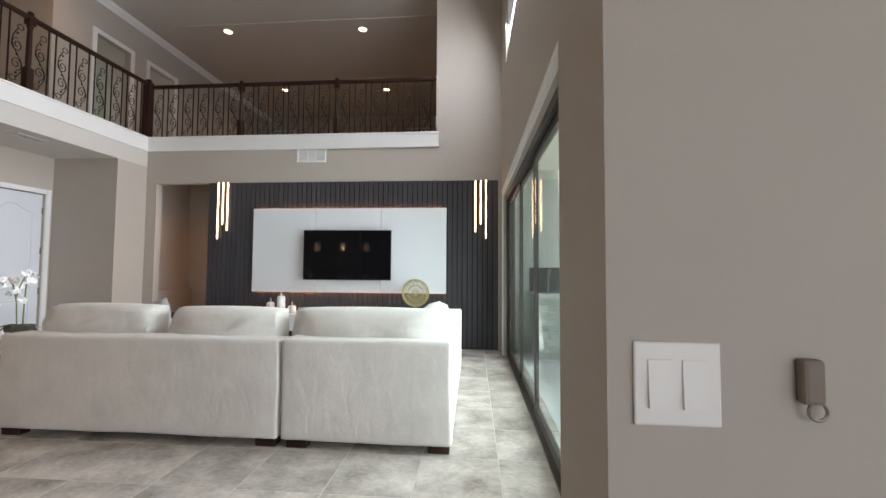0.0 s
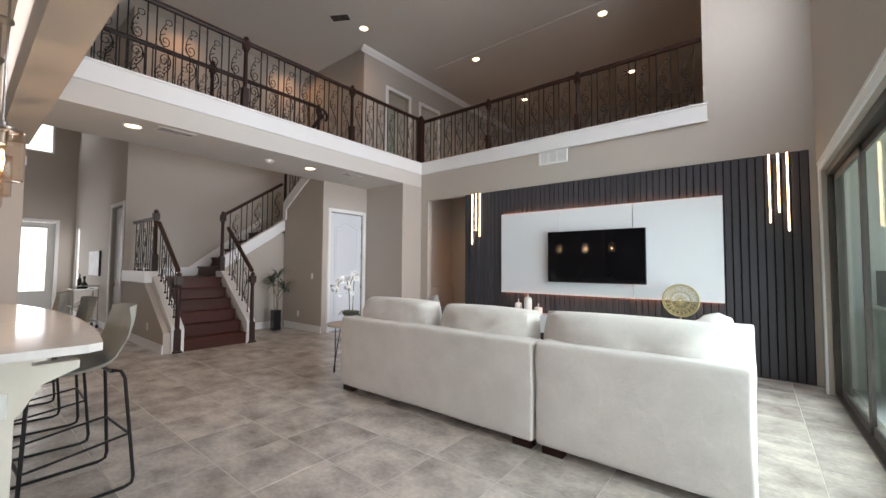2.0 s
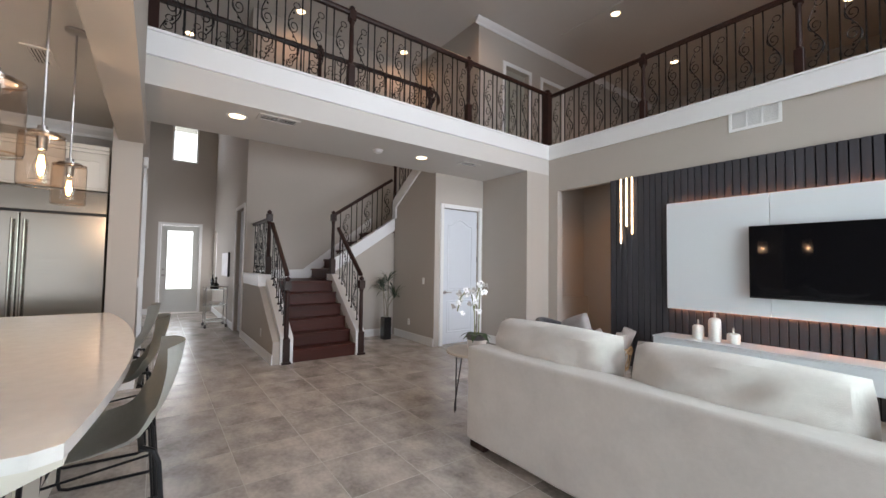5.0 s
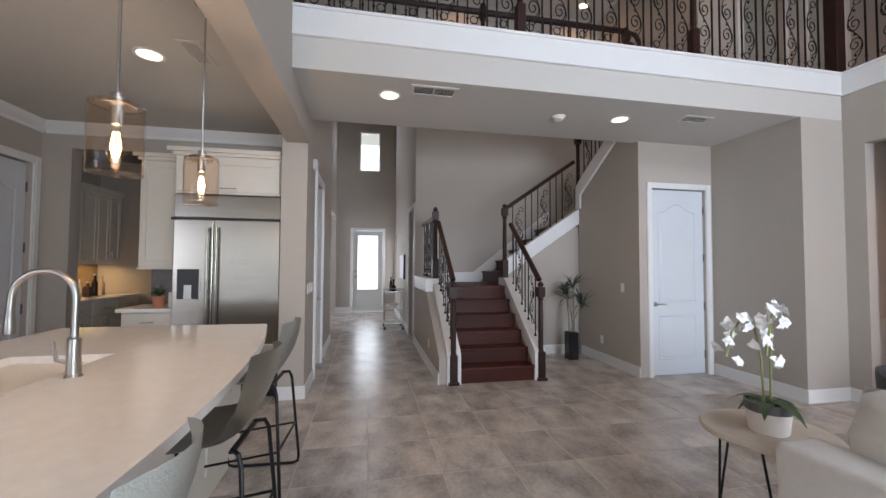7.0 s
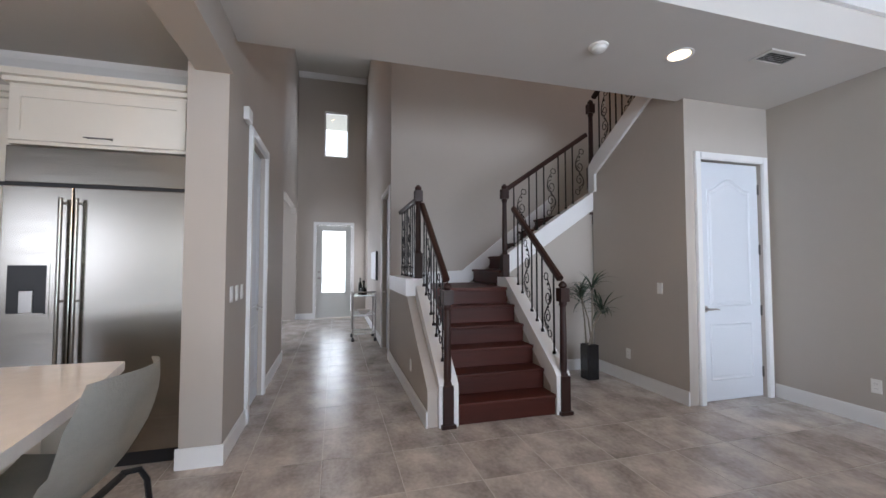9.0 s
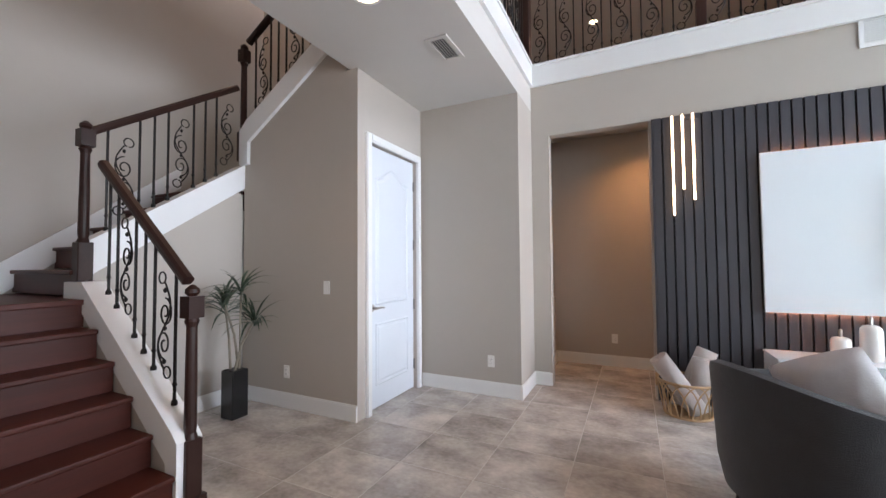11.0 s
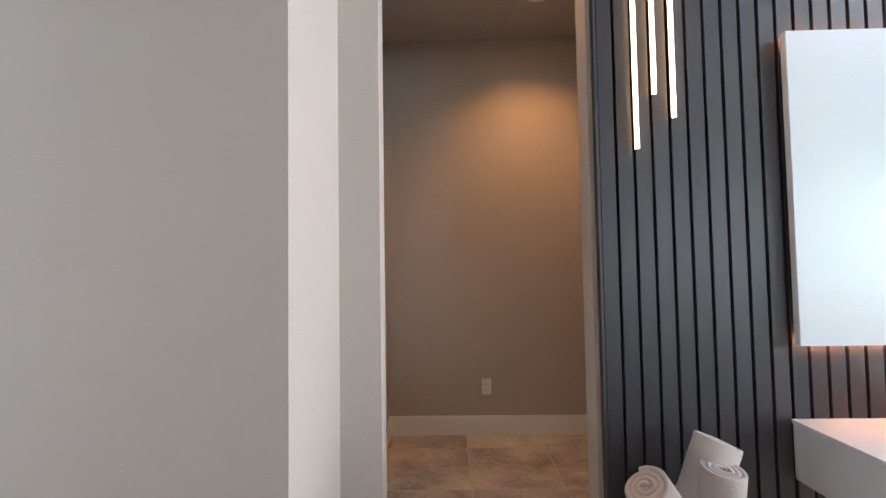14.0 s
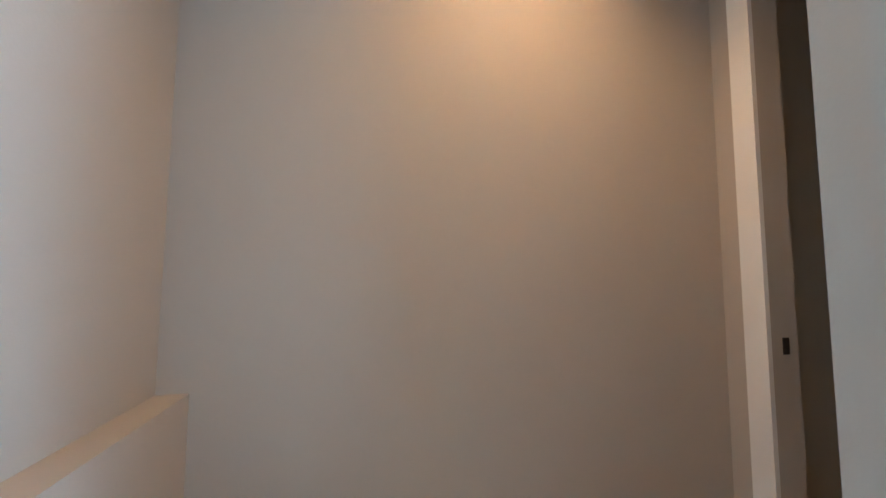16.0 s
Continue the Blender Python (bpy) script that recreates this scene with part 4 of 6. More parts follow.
stair = thing("staircase", pose(0, 0, 0), "dark cherry wood staircase turning twice up to the gallery", "staircase")


def step(x0, x1, y0, y1, z, front, depth_below=0.0):
    """One step: a nosed tread over its riser. front: the side that faces down the flight."""
    n = 0.025
    t = [x0, x1, y0, y1]
    if front == "x":
        t[1] += n
    elif front == "y":
        t[2] -= n
    else:
        t[0] -= n
    bm = boxes((t[0], t[1], t[2], t[3], z - 0.03, z), bevel=0.008)
    part("tread", bm, M_WOOD, stair)
    part("riser", boxes((x0, x1, y0, y1, z - RISE + 0.001 - depth_below, z - 0.03)), M_WOOD, stair)


RUN1 = 0.206
for i in range(5):
    step(-8.22, -6.95 - i * RUN1, 2.96, 3.87, RISE * (i + 1), "x")
part("landing", boxes((-9.25, -6.95 - 5 * RUN1 + 0.025, 2.90, 3.99, 6 * RISE - 0.035, 6 * RISE), bevel=0.006), M_WOOD, stair, "dark cherry wood landing")
part("landing_riser", boxes((-9.2, -6.95 - 5 * RUN1, 2.90, 3.98, 5 * RISE, 6 * RISE - 0.035)), M_WOOD, stair)
for i in range(5):
    y0 = 3.92 + i * 0.252
    step(-9.25, -8.22, y0, 5.20, 6 * RISE + 0.19 * (i + 1), "y")
MID = 6 * RISE + 5 * 0.19
part("landing", boxes((-9.25, -8.20, 5.16, 6.27, MID - 0.035, MID)), M_WOOD, stair)
for i in range(7):
    x0 = -8.18 + i * 0.19
    step(x0, -6.86, 5.30, 6.27, MID + (U - MID) / 7 * (i + 1), "-x")
# white curbs that carry the balusters
for y0, y1 in ((2.79, 2.955), (3.872, 4.01)):
    part("curb", prism([(-6.925, 0.0), (-6.925, 0.34), (-6.97, 0.39), (-8.0, 1.185), (-8.24, 1.185), (-8.24, 0.9), (-7.98, 0.98), (-7.03, 0.22), (-7.015, 0.0)], "y", y0, y1), M_TRIM, stair, "white painted stair curb")
    part("curb_core", prism([(-7.02, 0.0), (-7.035, 0.22), (-7.98, 0.975), (-8.24, 0.9), (-8.24, 0.0)], "y", y0 + 0.01, y1 - 0.01), M_WALL, stair, "greige painted side of the flight")
part("curb", boxes((-9.24, -7.9, 2.68, 2.90, 1.0, 1.185)), M_TRIM, stair, "white painted landing edge")
part("stringer", prism([(3.98, 1.22), (5.20, 2.05), (5.20, 2.285), (3.98, 1.475)], "x", -8.32, -8.17), M_TRIM, stair, "white painted stringer")
part("stringer", prism([(-8.22, 2.28), (-8.22, 2.62), (-8.12, 2.72), (-6.90, 3.50), (-6.90, 3.28), (-8.10, 2.50), (-8.10, 2.28)], "y", 5.165, 5.31), M_TRIM, stair, "white painted stringer")
part("wall_skirting", prism([(2.90, 1.07), (3.85, 1.07), (5.2, 2.15), (5.2, 2.38), (3.75, 1.25), (2.90, 1.22)], "x", -9.249, -9.225), M_TRIM, stair, "white skirting along the stair wall")


def newel(parent, x, y, z0, z1, s=0.045, base=None):
    """A square-based post with turned neck and cap."""
    bm = boxes((x - s, x + s, y - s, y + s, z0, z0 + (base or 0.34)), bevel=0.006, seg=1)
    b = z0 + (base or 0.34)
    lathe([(s * 0.9, b), (s * 0.62, b + 0.03), (s * 0.72, b + 0.06), (s * 0.66, (b + z1) / 2), (s * 0.6, z1 - 0.22), (s * 0.85, z1 - 0.19), (s * 0.7, z1 - 0.17)], 14, bm, (x, y, 0))
    bm_box(bm, x - s * 0.95, x + s * 0.95, y - s * 0.95, y + s * 0.95, z1 - 0.17, z1 - 0.05)
    lathe([(s * 0.5, z1 - 0.05), (s * 0.85, z1 - 0.03), (s * 0.8, z1 - 0.01), (s * 0.3, z1 + 0.012), (0.002, z1 + 0.016)], 14, bm, (x, y, 0))
    if base is None:
        bm_box(bm, x - s * 1.35, x + s * 1.35, y - s * 1.35, y + s * 1.35, z0, z0 + 0.03)
    return part("newel_post", bm, M_DARKWOOD, parent, "dark turned wooden newel post")


def scroll_mesh(h):
    """Wrought S-scrolls between two bars, drawn in the x-z plane, from 0 to h."""
    bm = bmesh.new()
    w = 0.07
    for cz, sgn in ((0.30, 1), (0.62, -1)):
        c = h * cz
        pts = []
        for i in range(34):
            u = i / 33
            a = radians(-90 + 560 * u) * sgn
            rr = w * (1 - 0.80 * u)
            pts.append((rr * math.cos(a) * 0.95 * sgn, 0.002 * sgn, c + sgn * (w * 0.4) + rr * math.sin(a) * 1.25))
        tube(pts, 0.0055, 5, bm)
    s_pts = [(0.07 * math.sin(math.pi * 2 * u) * (1 - 0.3 * u), 0, h * (0.14 + 0.68 * u)) for u in [i / 20 for i in range(21)]]
    tube(s_pts, 0.0055, 5, bm)
    for cz in (0.20, 0.46, 0.76):
        lathe([(0.002, -0.016), (0.011, -0.006), (0.011, 0.006), (0.002, 0.016)], 6, bm, (0, 0, h * cz))
    tube(arc((0.03, 0, h * 0.86), 0.034, -90, 250, 16), 0.005, 5, bm)
    tube(arc((-0.03, 0, h * 0.12), 0.034, 90, 430, 16), 0.005, 5, bm)
    return mesh_of("scroll", bm, M_IRON)


def bar_mesh(h):
    bm = boxes((-0.0065, 0.0065, -0.0065, 0.0065, 0, h))
    lathe([(0.017, 0.0), (0.017, 0.02), (0.009, 0.032)], 8, bm)
    lathe([(0.008, 0.10), (0.014, 0.115), (0.008, 0.13)], 8, bm)
    return mesh_of("baluster", bm, M_IRON)


MESHES = {}


def rail_run(parent, a, b, height, pattern="BSB.", pitch=0.105, rail_s=0.032, handrail=True):
    """Balusters, scrolls and a handrail from base point a to base point b, which may climb."""
    a, b = Vector(a), Vector(b)
    flat = Vector((b.x - a.x, b.y - a.y, 0))
    n = max(2, round(flat.length / pitch))
    ang = math.degrees(math.atan2(flat.y, flat.x))
    key = round(height, 3)
    if key not in MESHES:
        MESHES[key] = (bar_mesh(height), scroll_mesh(height - 0.04))
    bar, scr = MESHES[key]
    for i in range(1, n):
        p = a.lerp(b, i / n)
        k = pattern[i % len(pattern)]
        if k == ".":
            continue
        ob = new("baluster" if k == "B" else "scroll", bar if k == "B" else scr)
        ob.parent = parent
        ob.matrix_local = Matrix.Translation(p) @ pose(0, 0, 0, 0, 0, ang)
    if handrail:
        d = (b - a).normalized()
        side = Vector((-d.y, d.x, 0)).normalized()
        up = side.cross(d) * -1 if side.cross(d).z < 0 else side.cross(d)
        bm = bmesh.new()
        prof = [(-rail_s, 0), (-rail_s * 0.7, -0.022), (rail_s * 0.7, -0.022), (rail_s, 0), (rail_s * 0.95, 0.022), (rail_s * 0.5, 0.036), (-rail_s * 0.5, 0.036), (-rail_s * 0.95, 0.022)]
        ends = []
        for p in (a, b):
            c = p + Vector((0, 0, height + 0.01))
            ends.append([bm.verts.new(c + side * u + up * v) for u, v in prof])
        for k in range(8):
            bm.faces.new((ends[0][k], ends[0][(k + 1) % 8], ends[1][(k + 1) % 8], ends[1][k]))
        bm.faces.new(ends[0][::-1])
        bm.faces.new(ends[1])
        part("handrail", bm, M_DARKWOOD, parent, "dark cherry handrail")


RL = "dark wood and scrolled iron railing"
r1 = thing("stair_railing", pose(0, 0, 0), RL + " by the steps", "railing")
r2 = thing("stair_railing", pose(0, 0, 0), RL + " along the upper flights", "railing")
for r, y in ((r1, 2.865), (r2, 3.955)):
    newel(r, -6.945, y, 0, 1.17)
    rail_run(r, (-6.99, y, 0.41), (-7.95, y, 1.19), 0.78, "BBSB")
newel(r1, -7.96, 2.825, 1.06, 2.19, base=0.4)
rail_run(r1, (-8.02, 2.835, 1.185), (-9.2, 2.835, 1.185), 0.86, "BSBB")
newel(r2, -8.20, 3.955, 1.06, 2.31, base=0.4)
rail_run(r2, (-8.25, 4.0, 1.48), (-8.25, 5.16, 2.275), 0.77, "BBSB")
newel(r2, -8.23, 5.22, 2.33, 3.52, base=0.3)
rail_run(r2, (-8.18, 5.235, 2.70), (-6.92, 5.235, 3.45), 0.83, "BBSB")

g = thing("gallery_railing", pose(0, 0, 0), RL + " along the upstairs gallery", "railing")
for y in (1.30, 3.20, 5.04):
    newel(g, -5.75, y, 3.45, 4.47, 0.042, 0.3)
newel(g, -5.76, 6.86, 3.45, 4.48, 0.06, 0.9)
for y0, y1 in ((1.35, 3.16), (3.24, 5.0), (5.08, 6.80)):
    rail_run(g, (-5.75, y0, 3.45), (-5.75, y1, 3.45), 0.93, "BSB", 0.09)
lr = thing("loft_railing", pose(0, 0, 0), RL + " along the loft edge", "railing")
for x in (-4.10, -2.43):
    newel(lr, x, 6.90, 3.45, 4.43, 0.042, 0.3)
for x0, x1 in ((-5.70, -4.14), (-4.06, -2.47), (-2.39, -0.76)):
    rail_run(lr, (x0, 6.90, 3.45), (x1, 6.90, 3.45), 0.90, "BSB", 0.09)
fr = thing("foyer_railing", pose(0, 0, 0), RL + " on the foyer side", "railing")
rail_run(fr, (-6.80, 1.30, 3.41), (-6.80, 3.13, 3.41), 0.93, "BSB", 0.09)
newel(fr, -6.80, 3.17, 3.41, 4.46, 0.042, 0.3)
rail_run(fr, (-6.80, 3.21, 3.41), (-6.80, 5.02, 3.41), 0.93, "BSB", 0.09)
newel(fr, -6.80, 5.06, 3.41, 4.40, 0.042, 0.3)
part("rail_volute", tube(arc((-6.80, 5.13, 4.22), 0.12, 150, -40, 12, "yz"), 0.026, 8), M_DARKWOOD, fr, "curled handrail end")

# ---- potted plant ----
pl = thing("potted_plant", pose(-7.81, 4.85, 0), "spiky green plant in a tall black square pot", "plant")
part("pot", prism([(-0.075, -0.075), (0.075, -0.075), (0.075, 0.075), (-0.075, 0.075)], "z", 0, 0.40, 0.008), mat("black_pot", (0.012, 0.012, 0.013), 0.25), pl)
part("soil", boxes((-0.06, 0.06, -0.06, 0.06, 0.40, 0.404)), M_SOIL, pl)
M_CANE = mat("cane_bark", (0.24, 0.21, 0.16), 0.8, vary=0.25, scale=30)
M_BLADE = mat("blade_leaf", (0.035, 0.06, 0.035), 0.4, vary=0.3, scale=8, rand=0.25)
rnd = random.Random(7)
for cx, cy, hh, lean in ((-0.03, -0.02, 0.50, (-0.10, 0.02)), (0.02, 0.03, 0.68, (0.06, -0.04)), (0.04, -0.03, 0.40, (0.03, 0.16)), (-0.01, 0.04, 0.58, (0.0, -0.14))):
    top = Vector((cx + lean[0], cy + lean[1], 0.40 + hh))
    part("cane", tube([(cx, cy, 0.40), (cx + lean[0] * 0.3, cy + lean[1] * 0.3, 0.40 + hh * 0.5), top], [0.011, 0.009, 0.008], 8), M_CANE, pl)
    for k in range(22):
        bm = leaf(rnd.uniform(0.24, 0.38), 0.024, rnd.uniform(0.35, 0.95), 0.4, 6)
        bmesh.ops.transform(bm, matrix=Matrix.Translation(top - Vector((0, 0, 0.05 * rnd.random()))) @ pose(0, 0, 0, 0, rnd.uniform(-60, 15), rnd.uniform(0, 360)), verts=bm.verts[:])
        part("leaf", bm, M_BLADE, pl, smooth=True)

# ---- kitchen ----
def edge_y(x):
    return 1.325 - 0.24 * ((x + 3.9) / 1.94) ** 2


isl = thing("kitchen_island", pose(0, 0, 0), "cream painted kitchen island with a bowed quartz top", "kitchen island")
outline = [(-2.68, -0.3), (-2.68, edge_y(-2.68) - 0.05)]
outline += [(-2.71 - 3.09 * i / 24, edge_y(-2.71 - 3.09 * i / 24)) for i in range(25)]
outline += [(-5.82, -0.3)]
SX0, SX1, SY0, SY1 = -4.86, -4.06, 0.10, 0.56
top_bm = prism(outline, "z", 0.882, 0.92)
cut = prism([(SX0, SY0), (SX1, SY0), (SX1, SY1), (SX0, SY1)], "z", 0.8, 1.0)
worktop = part("worktop", top_bm, M_QUARTZ, isl, "pale veined quartz worktop", False)
cutter_me = mesh_of("sink_cut", cut, None)
cutter = new("sink_cut", cutter_me)
bo = worktop.modifiers.new("sink_hole", "BOOLEAN")
bo.operation, bo.object, bo.solver = "DIFFERENCE", cutter, "EXACT"
dg = bpy.context.evaluated_depsgraph_get()
done = bpy.data.meshes.new_from_object(worktop.evaluated_get(dg))
worktop.modifiers.clear()
worktop.data = done
bpy.data.objects.remove(cutter)
part("body", boxes((-5.60, -2.95, -0.22, 0.97, 0.10, 0.86)), M_CAB, isl)
part("plinth", boxes((-5.58, -2.97, -0.20, 0.95, 0.0, 0.10)), M_CAB, isl)
part("apron", boxes((-5.64, -2.89, -0.26, 1.02, 0.80, 0.845), (-5.68, -2.84, -0.29, 1.06, 0.845, 0.880)), M_CAB, isl, "moulding under the worktop")
for x in (-5.56, -4.68, -3.83, -3.03):
    part("corbel", prism([(0.972, 0.80), (1.20, 0.80), (1.20, 0.76), (1.06, 0.70), (1.0, 0.58), (0.972, 0.56)], "x", x - 0.035, x + 0.035), M_CAB, isl, "scrolled bracket under the overhang")
for i in range(4):
    x = -5.56 + i * 0.645
    part("panel", boxes((x + 0.05, x + 0.60, 0.971, 0.983, 0.18, 0.78), bevel=0.004, seg=1), M_CAB, isl)
wall_plate("power_outlet", pose(-2.95, 0.895, 0.64, 0, 0, 90), 2, "outlet", "white double outlet on the island end")

snk = thing("kitchen_sink", pose(0, 0, 0), "white undermount sink set in the island", "sink")
part("basin", boxes((SX0 - 0.02, SX0, SY0 - 0.02, SY1 + 0.02, 0.70, 0.881), (SX1, SX1 + 0.02, SY0 - 0.02, SY1 + 0.02, 0.70, 0.881), (SX0, SX1, SY0 - 0.02, SY0, 0.70, 0.881), (SX0, SX1, SY1, SY1 + 0.02, 0.70, 0.881), (SX0, SX1, SY0, SY1, 0.69, 0.705)), M_CERAMIC, snk)
part("drain", lathe([(0.04, 0.706), (0.04, 0.709), (0.02, 0.707)], 20, None, (-4.46, 0.33, 0)), M_STEEL, snk)
fau = thing("kitchen_faucet", pose(-4.42, 0.65, 0.92), "brushed nickel gooseneck faucet on the island", "faucet")
part("base", lathe([(0.032, 0), (0.03, 0.008), (0.026, 0.012), (0.024, 0.16), (0.016, 0.165)], 20), M_NICKEL, fau, smooth=True)
part("spout", tube([(0, 0, 0.15)] + [(0, 0, 0.33)] + [(0, -0.115 + 0.115 * math.cos(radians(a)), 0.33 + 0.115 * math.sin(radians(a))) for a in range(10, 181, 10)] + [(0, -0.232, 0.26)], 0.014, 12), M_NICKEL, fau, smooth=True)
part("spray_head", lathe([(0.017, 0.0), (0.019, 0.02), (0.016, 0.08), (0.014, 0.085)], 16, None, (0, -0.232, 0.185)), M_NICKEL, fau, smooth=True)
part("lever", tube([(0, -0.02, 0.06), (0.02, -0.05, 0.075), (0.02, -0.065, 0.15)], [0.010, 0.008, 0.006], 8), M_NICKEL, fau, smooth=True)

M_BOTTLE = mat("dark_glass", (0.008, 0.010, 0.006), 0.08, vary=0.1, scale=5)
win = thing("wine_bottle", pose(-3.49, 0.80, 0.925), "dark wine bottle with a pale label on a tray", "bottle")
part("body", lathe([(0.034, 0), (0.037, 0.006), (0.037, 0.18), (0.03, 0.205), (0.015, 0.235), (0.0135, 0.285)], 24), M_BOTTLE, win, smooth=True)
part("capsule", lathe([(0.0145, 0.235), (0.0145, 0.295), (0.013, 0.298)], 18), M_BLACK, win, "black foil capsule")
part("bottle_label", lathe([(0.0375, 0.045), (0.0378, 0.05), (0.0378, 0.13), (0.0375, 0.135)], 24), mat("paper_label", (0.70, 0.67, 0.60), 0.8), win, "pale paper label")
tr = thing("serving_tray", pose(-3.50, 0.79, 0.92), "round gold wire serving tray on the island", "tray")
part("plate", lathe([(0.12, 0.0), (0.122, 0.003), (0.001, 0.0035)], 32), M_GOLD, tr)
part("rail", tube(arc((0, 0, 0.035), 0.122, 0, 360, 40, "xy"), 0.003, 6), M_GOLD, tr)
for k in range(8):
    a = radians(45 * k)
    part("rail_post", tube([(0.122 * math.cos(a), 0.122 * math.sin(a), 0.002), (0.122 * math.cos(a), 0.122 * math.sin(a), 0.035)], 0.0025, 5), M_GOLD, tr)
for dx, dy in ((-0.075, 0.015), (0.0, -0.075)):
    gl = thing("wine_glass", pose(-3.50 + 0.85 * dx, 0.79 + 0.85 * dy, 0.9245), "clear stemmed wine glass on the tray", "glass", "glasses on the tray")
    part("foot", lathe([(0.03, 0), (0.03, 0.002), (0.004, 0.008), (0.004, 0.08)], 18), M_GLASS, gl, smooth=True)
    part("bowl", lathe([(0.004, 0.08), (0.025, 0.095), (0.036, 0.13), (0.030, 0.18)], 20), M_GLASS, gl, smooth=True)


def bar_stool():
    """Faces -y. A moulded bucket seat on a bent black sled frame."""
    t = thing("bar_stool", pose(0, 0, 0), "grey leather bucket bar stool on a black metal frame", "bar stool", "stools along the island")
    bm = bmesh.new()
    nu, nv = 14, 14
    grid = []
    for j in range(nv + 1):
        v = j / nv
        if v < 0.45:
            k = v / 0.45
            y, z = -0.22 + 0.34 * k, 0.685 - 0.02 * math.sin(math.pi * k) 
        else:
            k = (v - 0.45) / 0.55
            y = 0.12 + 0.165 * math.sin(k * 1.3)
            z = 0.685 + 0.355 * k ** 1.3
        half = 0.243 - 0.02 * v - 0.065 * max(0.0, (v - 0.80) / 0.20) ** 2
        row = []
        for i in range(nu + 1):
            u = 2 * i / nu - 1
            lift = (0.055 * abs(u) ** 3) * (1 - abs(v - 0.45) * 0.9)
            fwd = -0.075 * abs(u) ** 2.5 * max(0.0, (v - 0.35)) * 1.5
            row.append(bm.verts.new((half * u, y + fwd, z + lift * (1 if v < 0.7 else 0.4) - (0.02 * abs(u) ** 4 if v > 0.9 else 0))))
        grid.append(row)
    for a, b in zip(grid, grid[1:]):
        for i in range(nu):
            bm.faces.new((a[i], a[i + 1], b[i + 1], b[i]))
    bmesh.ops.solidify(bm, geom=bm.faces[:], thickness=0.024)
    part("bucket_seat", bm, M_LEATHER, t, smooth=True)
    for sx in (-1, 1):
        pts = [(sx * 0.14, -0.17, 0.668), (sx * 0.17, -0.195, 0.66), (sx * 0.19, -0.21, 0.62), (sx * 0.247, -0.235, 0.06), (sx * 0.248, -0.225, 0.022), (sx * 0.248, -0.19, 0.01), (sx * 0.248, 0.19, 0.01), (sx * 0.248, 0.225, 0.022), (sx * 0.246, 0.232, 0.06), (sx * 0.19, 0.19, 0.62), (sx * 0.175, 0.175, 0.66), (sx * 0.14, 0.14, 0.668)]
        part("leg_frame", tube(pts, 0.0095, 8), M_BLACKMETAL, t, smooth=True)
        part("side_brace", tube([(sx * 0.219, 0.211, 0.30), (sx * 0.222, -0.226, 0.24)], 0.007, 6), M_BLACKMETAL, t)
    part("footrest", tube([(-0.224, -0.228, 0.24), (0.224, -0.228, 0.24)], 0.009, 8), M_BLACKMETAL, t)
    part("cross_bar", tube([(-0.219, 0.211, 0.30), (0.219, 0.211, 0.30)], 0.007, 8), M_BLACKMETAL, t)
    part("seat_rail", boxes((-0.15, 0.15, -0.18, -0.16, 0.656, 0.668)), M_BLACKMETAL, t)
    part("seat_rail", boxes((-0.15, 0.15, 0.13, 0.15, 0.654, 0.666)), M_BLACKMETAL, t)
    return t


first = bar_stool()
first.matrix_world = pose(-3.38, 1.235, 0, 0, 0, 3)
for x, y, r in ((-4.33, 1.21, -2), (-5.17, 1.165, -3)):
    copy_thing(first, pose(x, y, 0, 0, 0, r))


def pendant(x, y):
    t = thing("pendant_light", pose(x, y, 0), "clear glass cylinder pendant with a glowing filament bulb", "pendant light", "pendants over the island")
    part("canopy", lathe([(0.062, 2.93), (0.062, 2.915), (0.05, 2.905), (0.008, 2.90)], 24), M_NICKEL, t, smooth=True)
    part("rod", tube([(0, 0, 2.90), (0, 0, 2.03)], 0.006, 8), M_NICKEL, t)
    part("cap", lathe([(0.02, 2.05), (0.022, 2.03), (0.06, 2.02), (0.062, 2.0), (0.022, 1.995), (0.02, 1.93), (0.014, 1.925)], 24), M_NICKEL, t, smooth=True)
    g = part("glass_shade", lathe([(0.078, 2.005), (0.086, 2.0), (0.089, 1.985), (0.089, 1.755), (0.086, 1.742), (0.078, 1.738)], 36), M_PENDGLASS, t, "clear seeded glass shade", True)
    g.visible_shadow = False
    for z in (2.003, 1.74):
        part("glass_rim", tube(arc((0, 0, z), 0.085, 0, 360, 36, "xy"), 0.0035, 6), M_PENDGLASS, t).visible_shadow = False
    part("bulb", lathe([(0.012, 1.93), (0.016, 1.90), (0.030, 1.85), (0.030, 1.82), (0.018, 1.79), (0.002, 1.785)], 16), M_GLASS, t, "clear bulb", True).visible_shadow = False
    bm = bmesh.new()
    for k in range(6):
        a = radians(60 * k)
        tube([(0.008 * math.cos(a), 0.008 * math.sin(a), 1.90), (0.016 * math.cos(a), 0.016 * math.sin(a), 1.84), (0.006 * math.cos(a), 0.006 * math.sin(a), 1.80)], 0.0022, 5, bm)
    part("filament", bm, M_BULB, t, "glowing filament")
    lamp("pendant_lamp", "POINT", pose(x, y, 1.845), 8, WARM, radius=0.012)


# amber tint puts the bulb's warm glow into the glass colour
M_PENDGLASS = glass("pendant_glass", (0.97, 0.88, 0.80), 0.05, 1.0)
for x in (-3.42, -4.18, -4.97):
    pendant(x, 0.91)

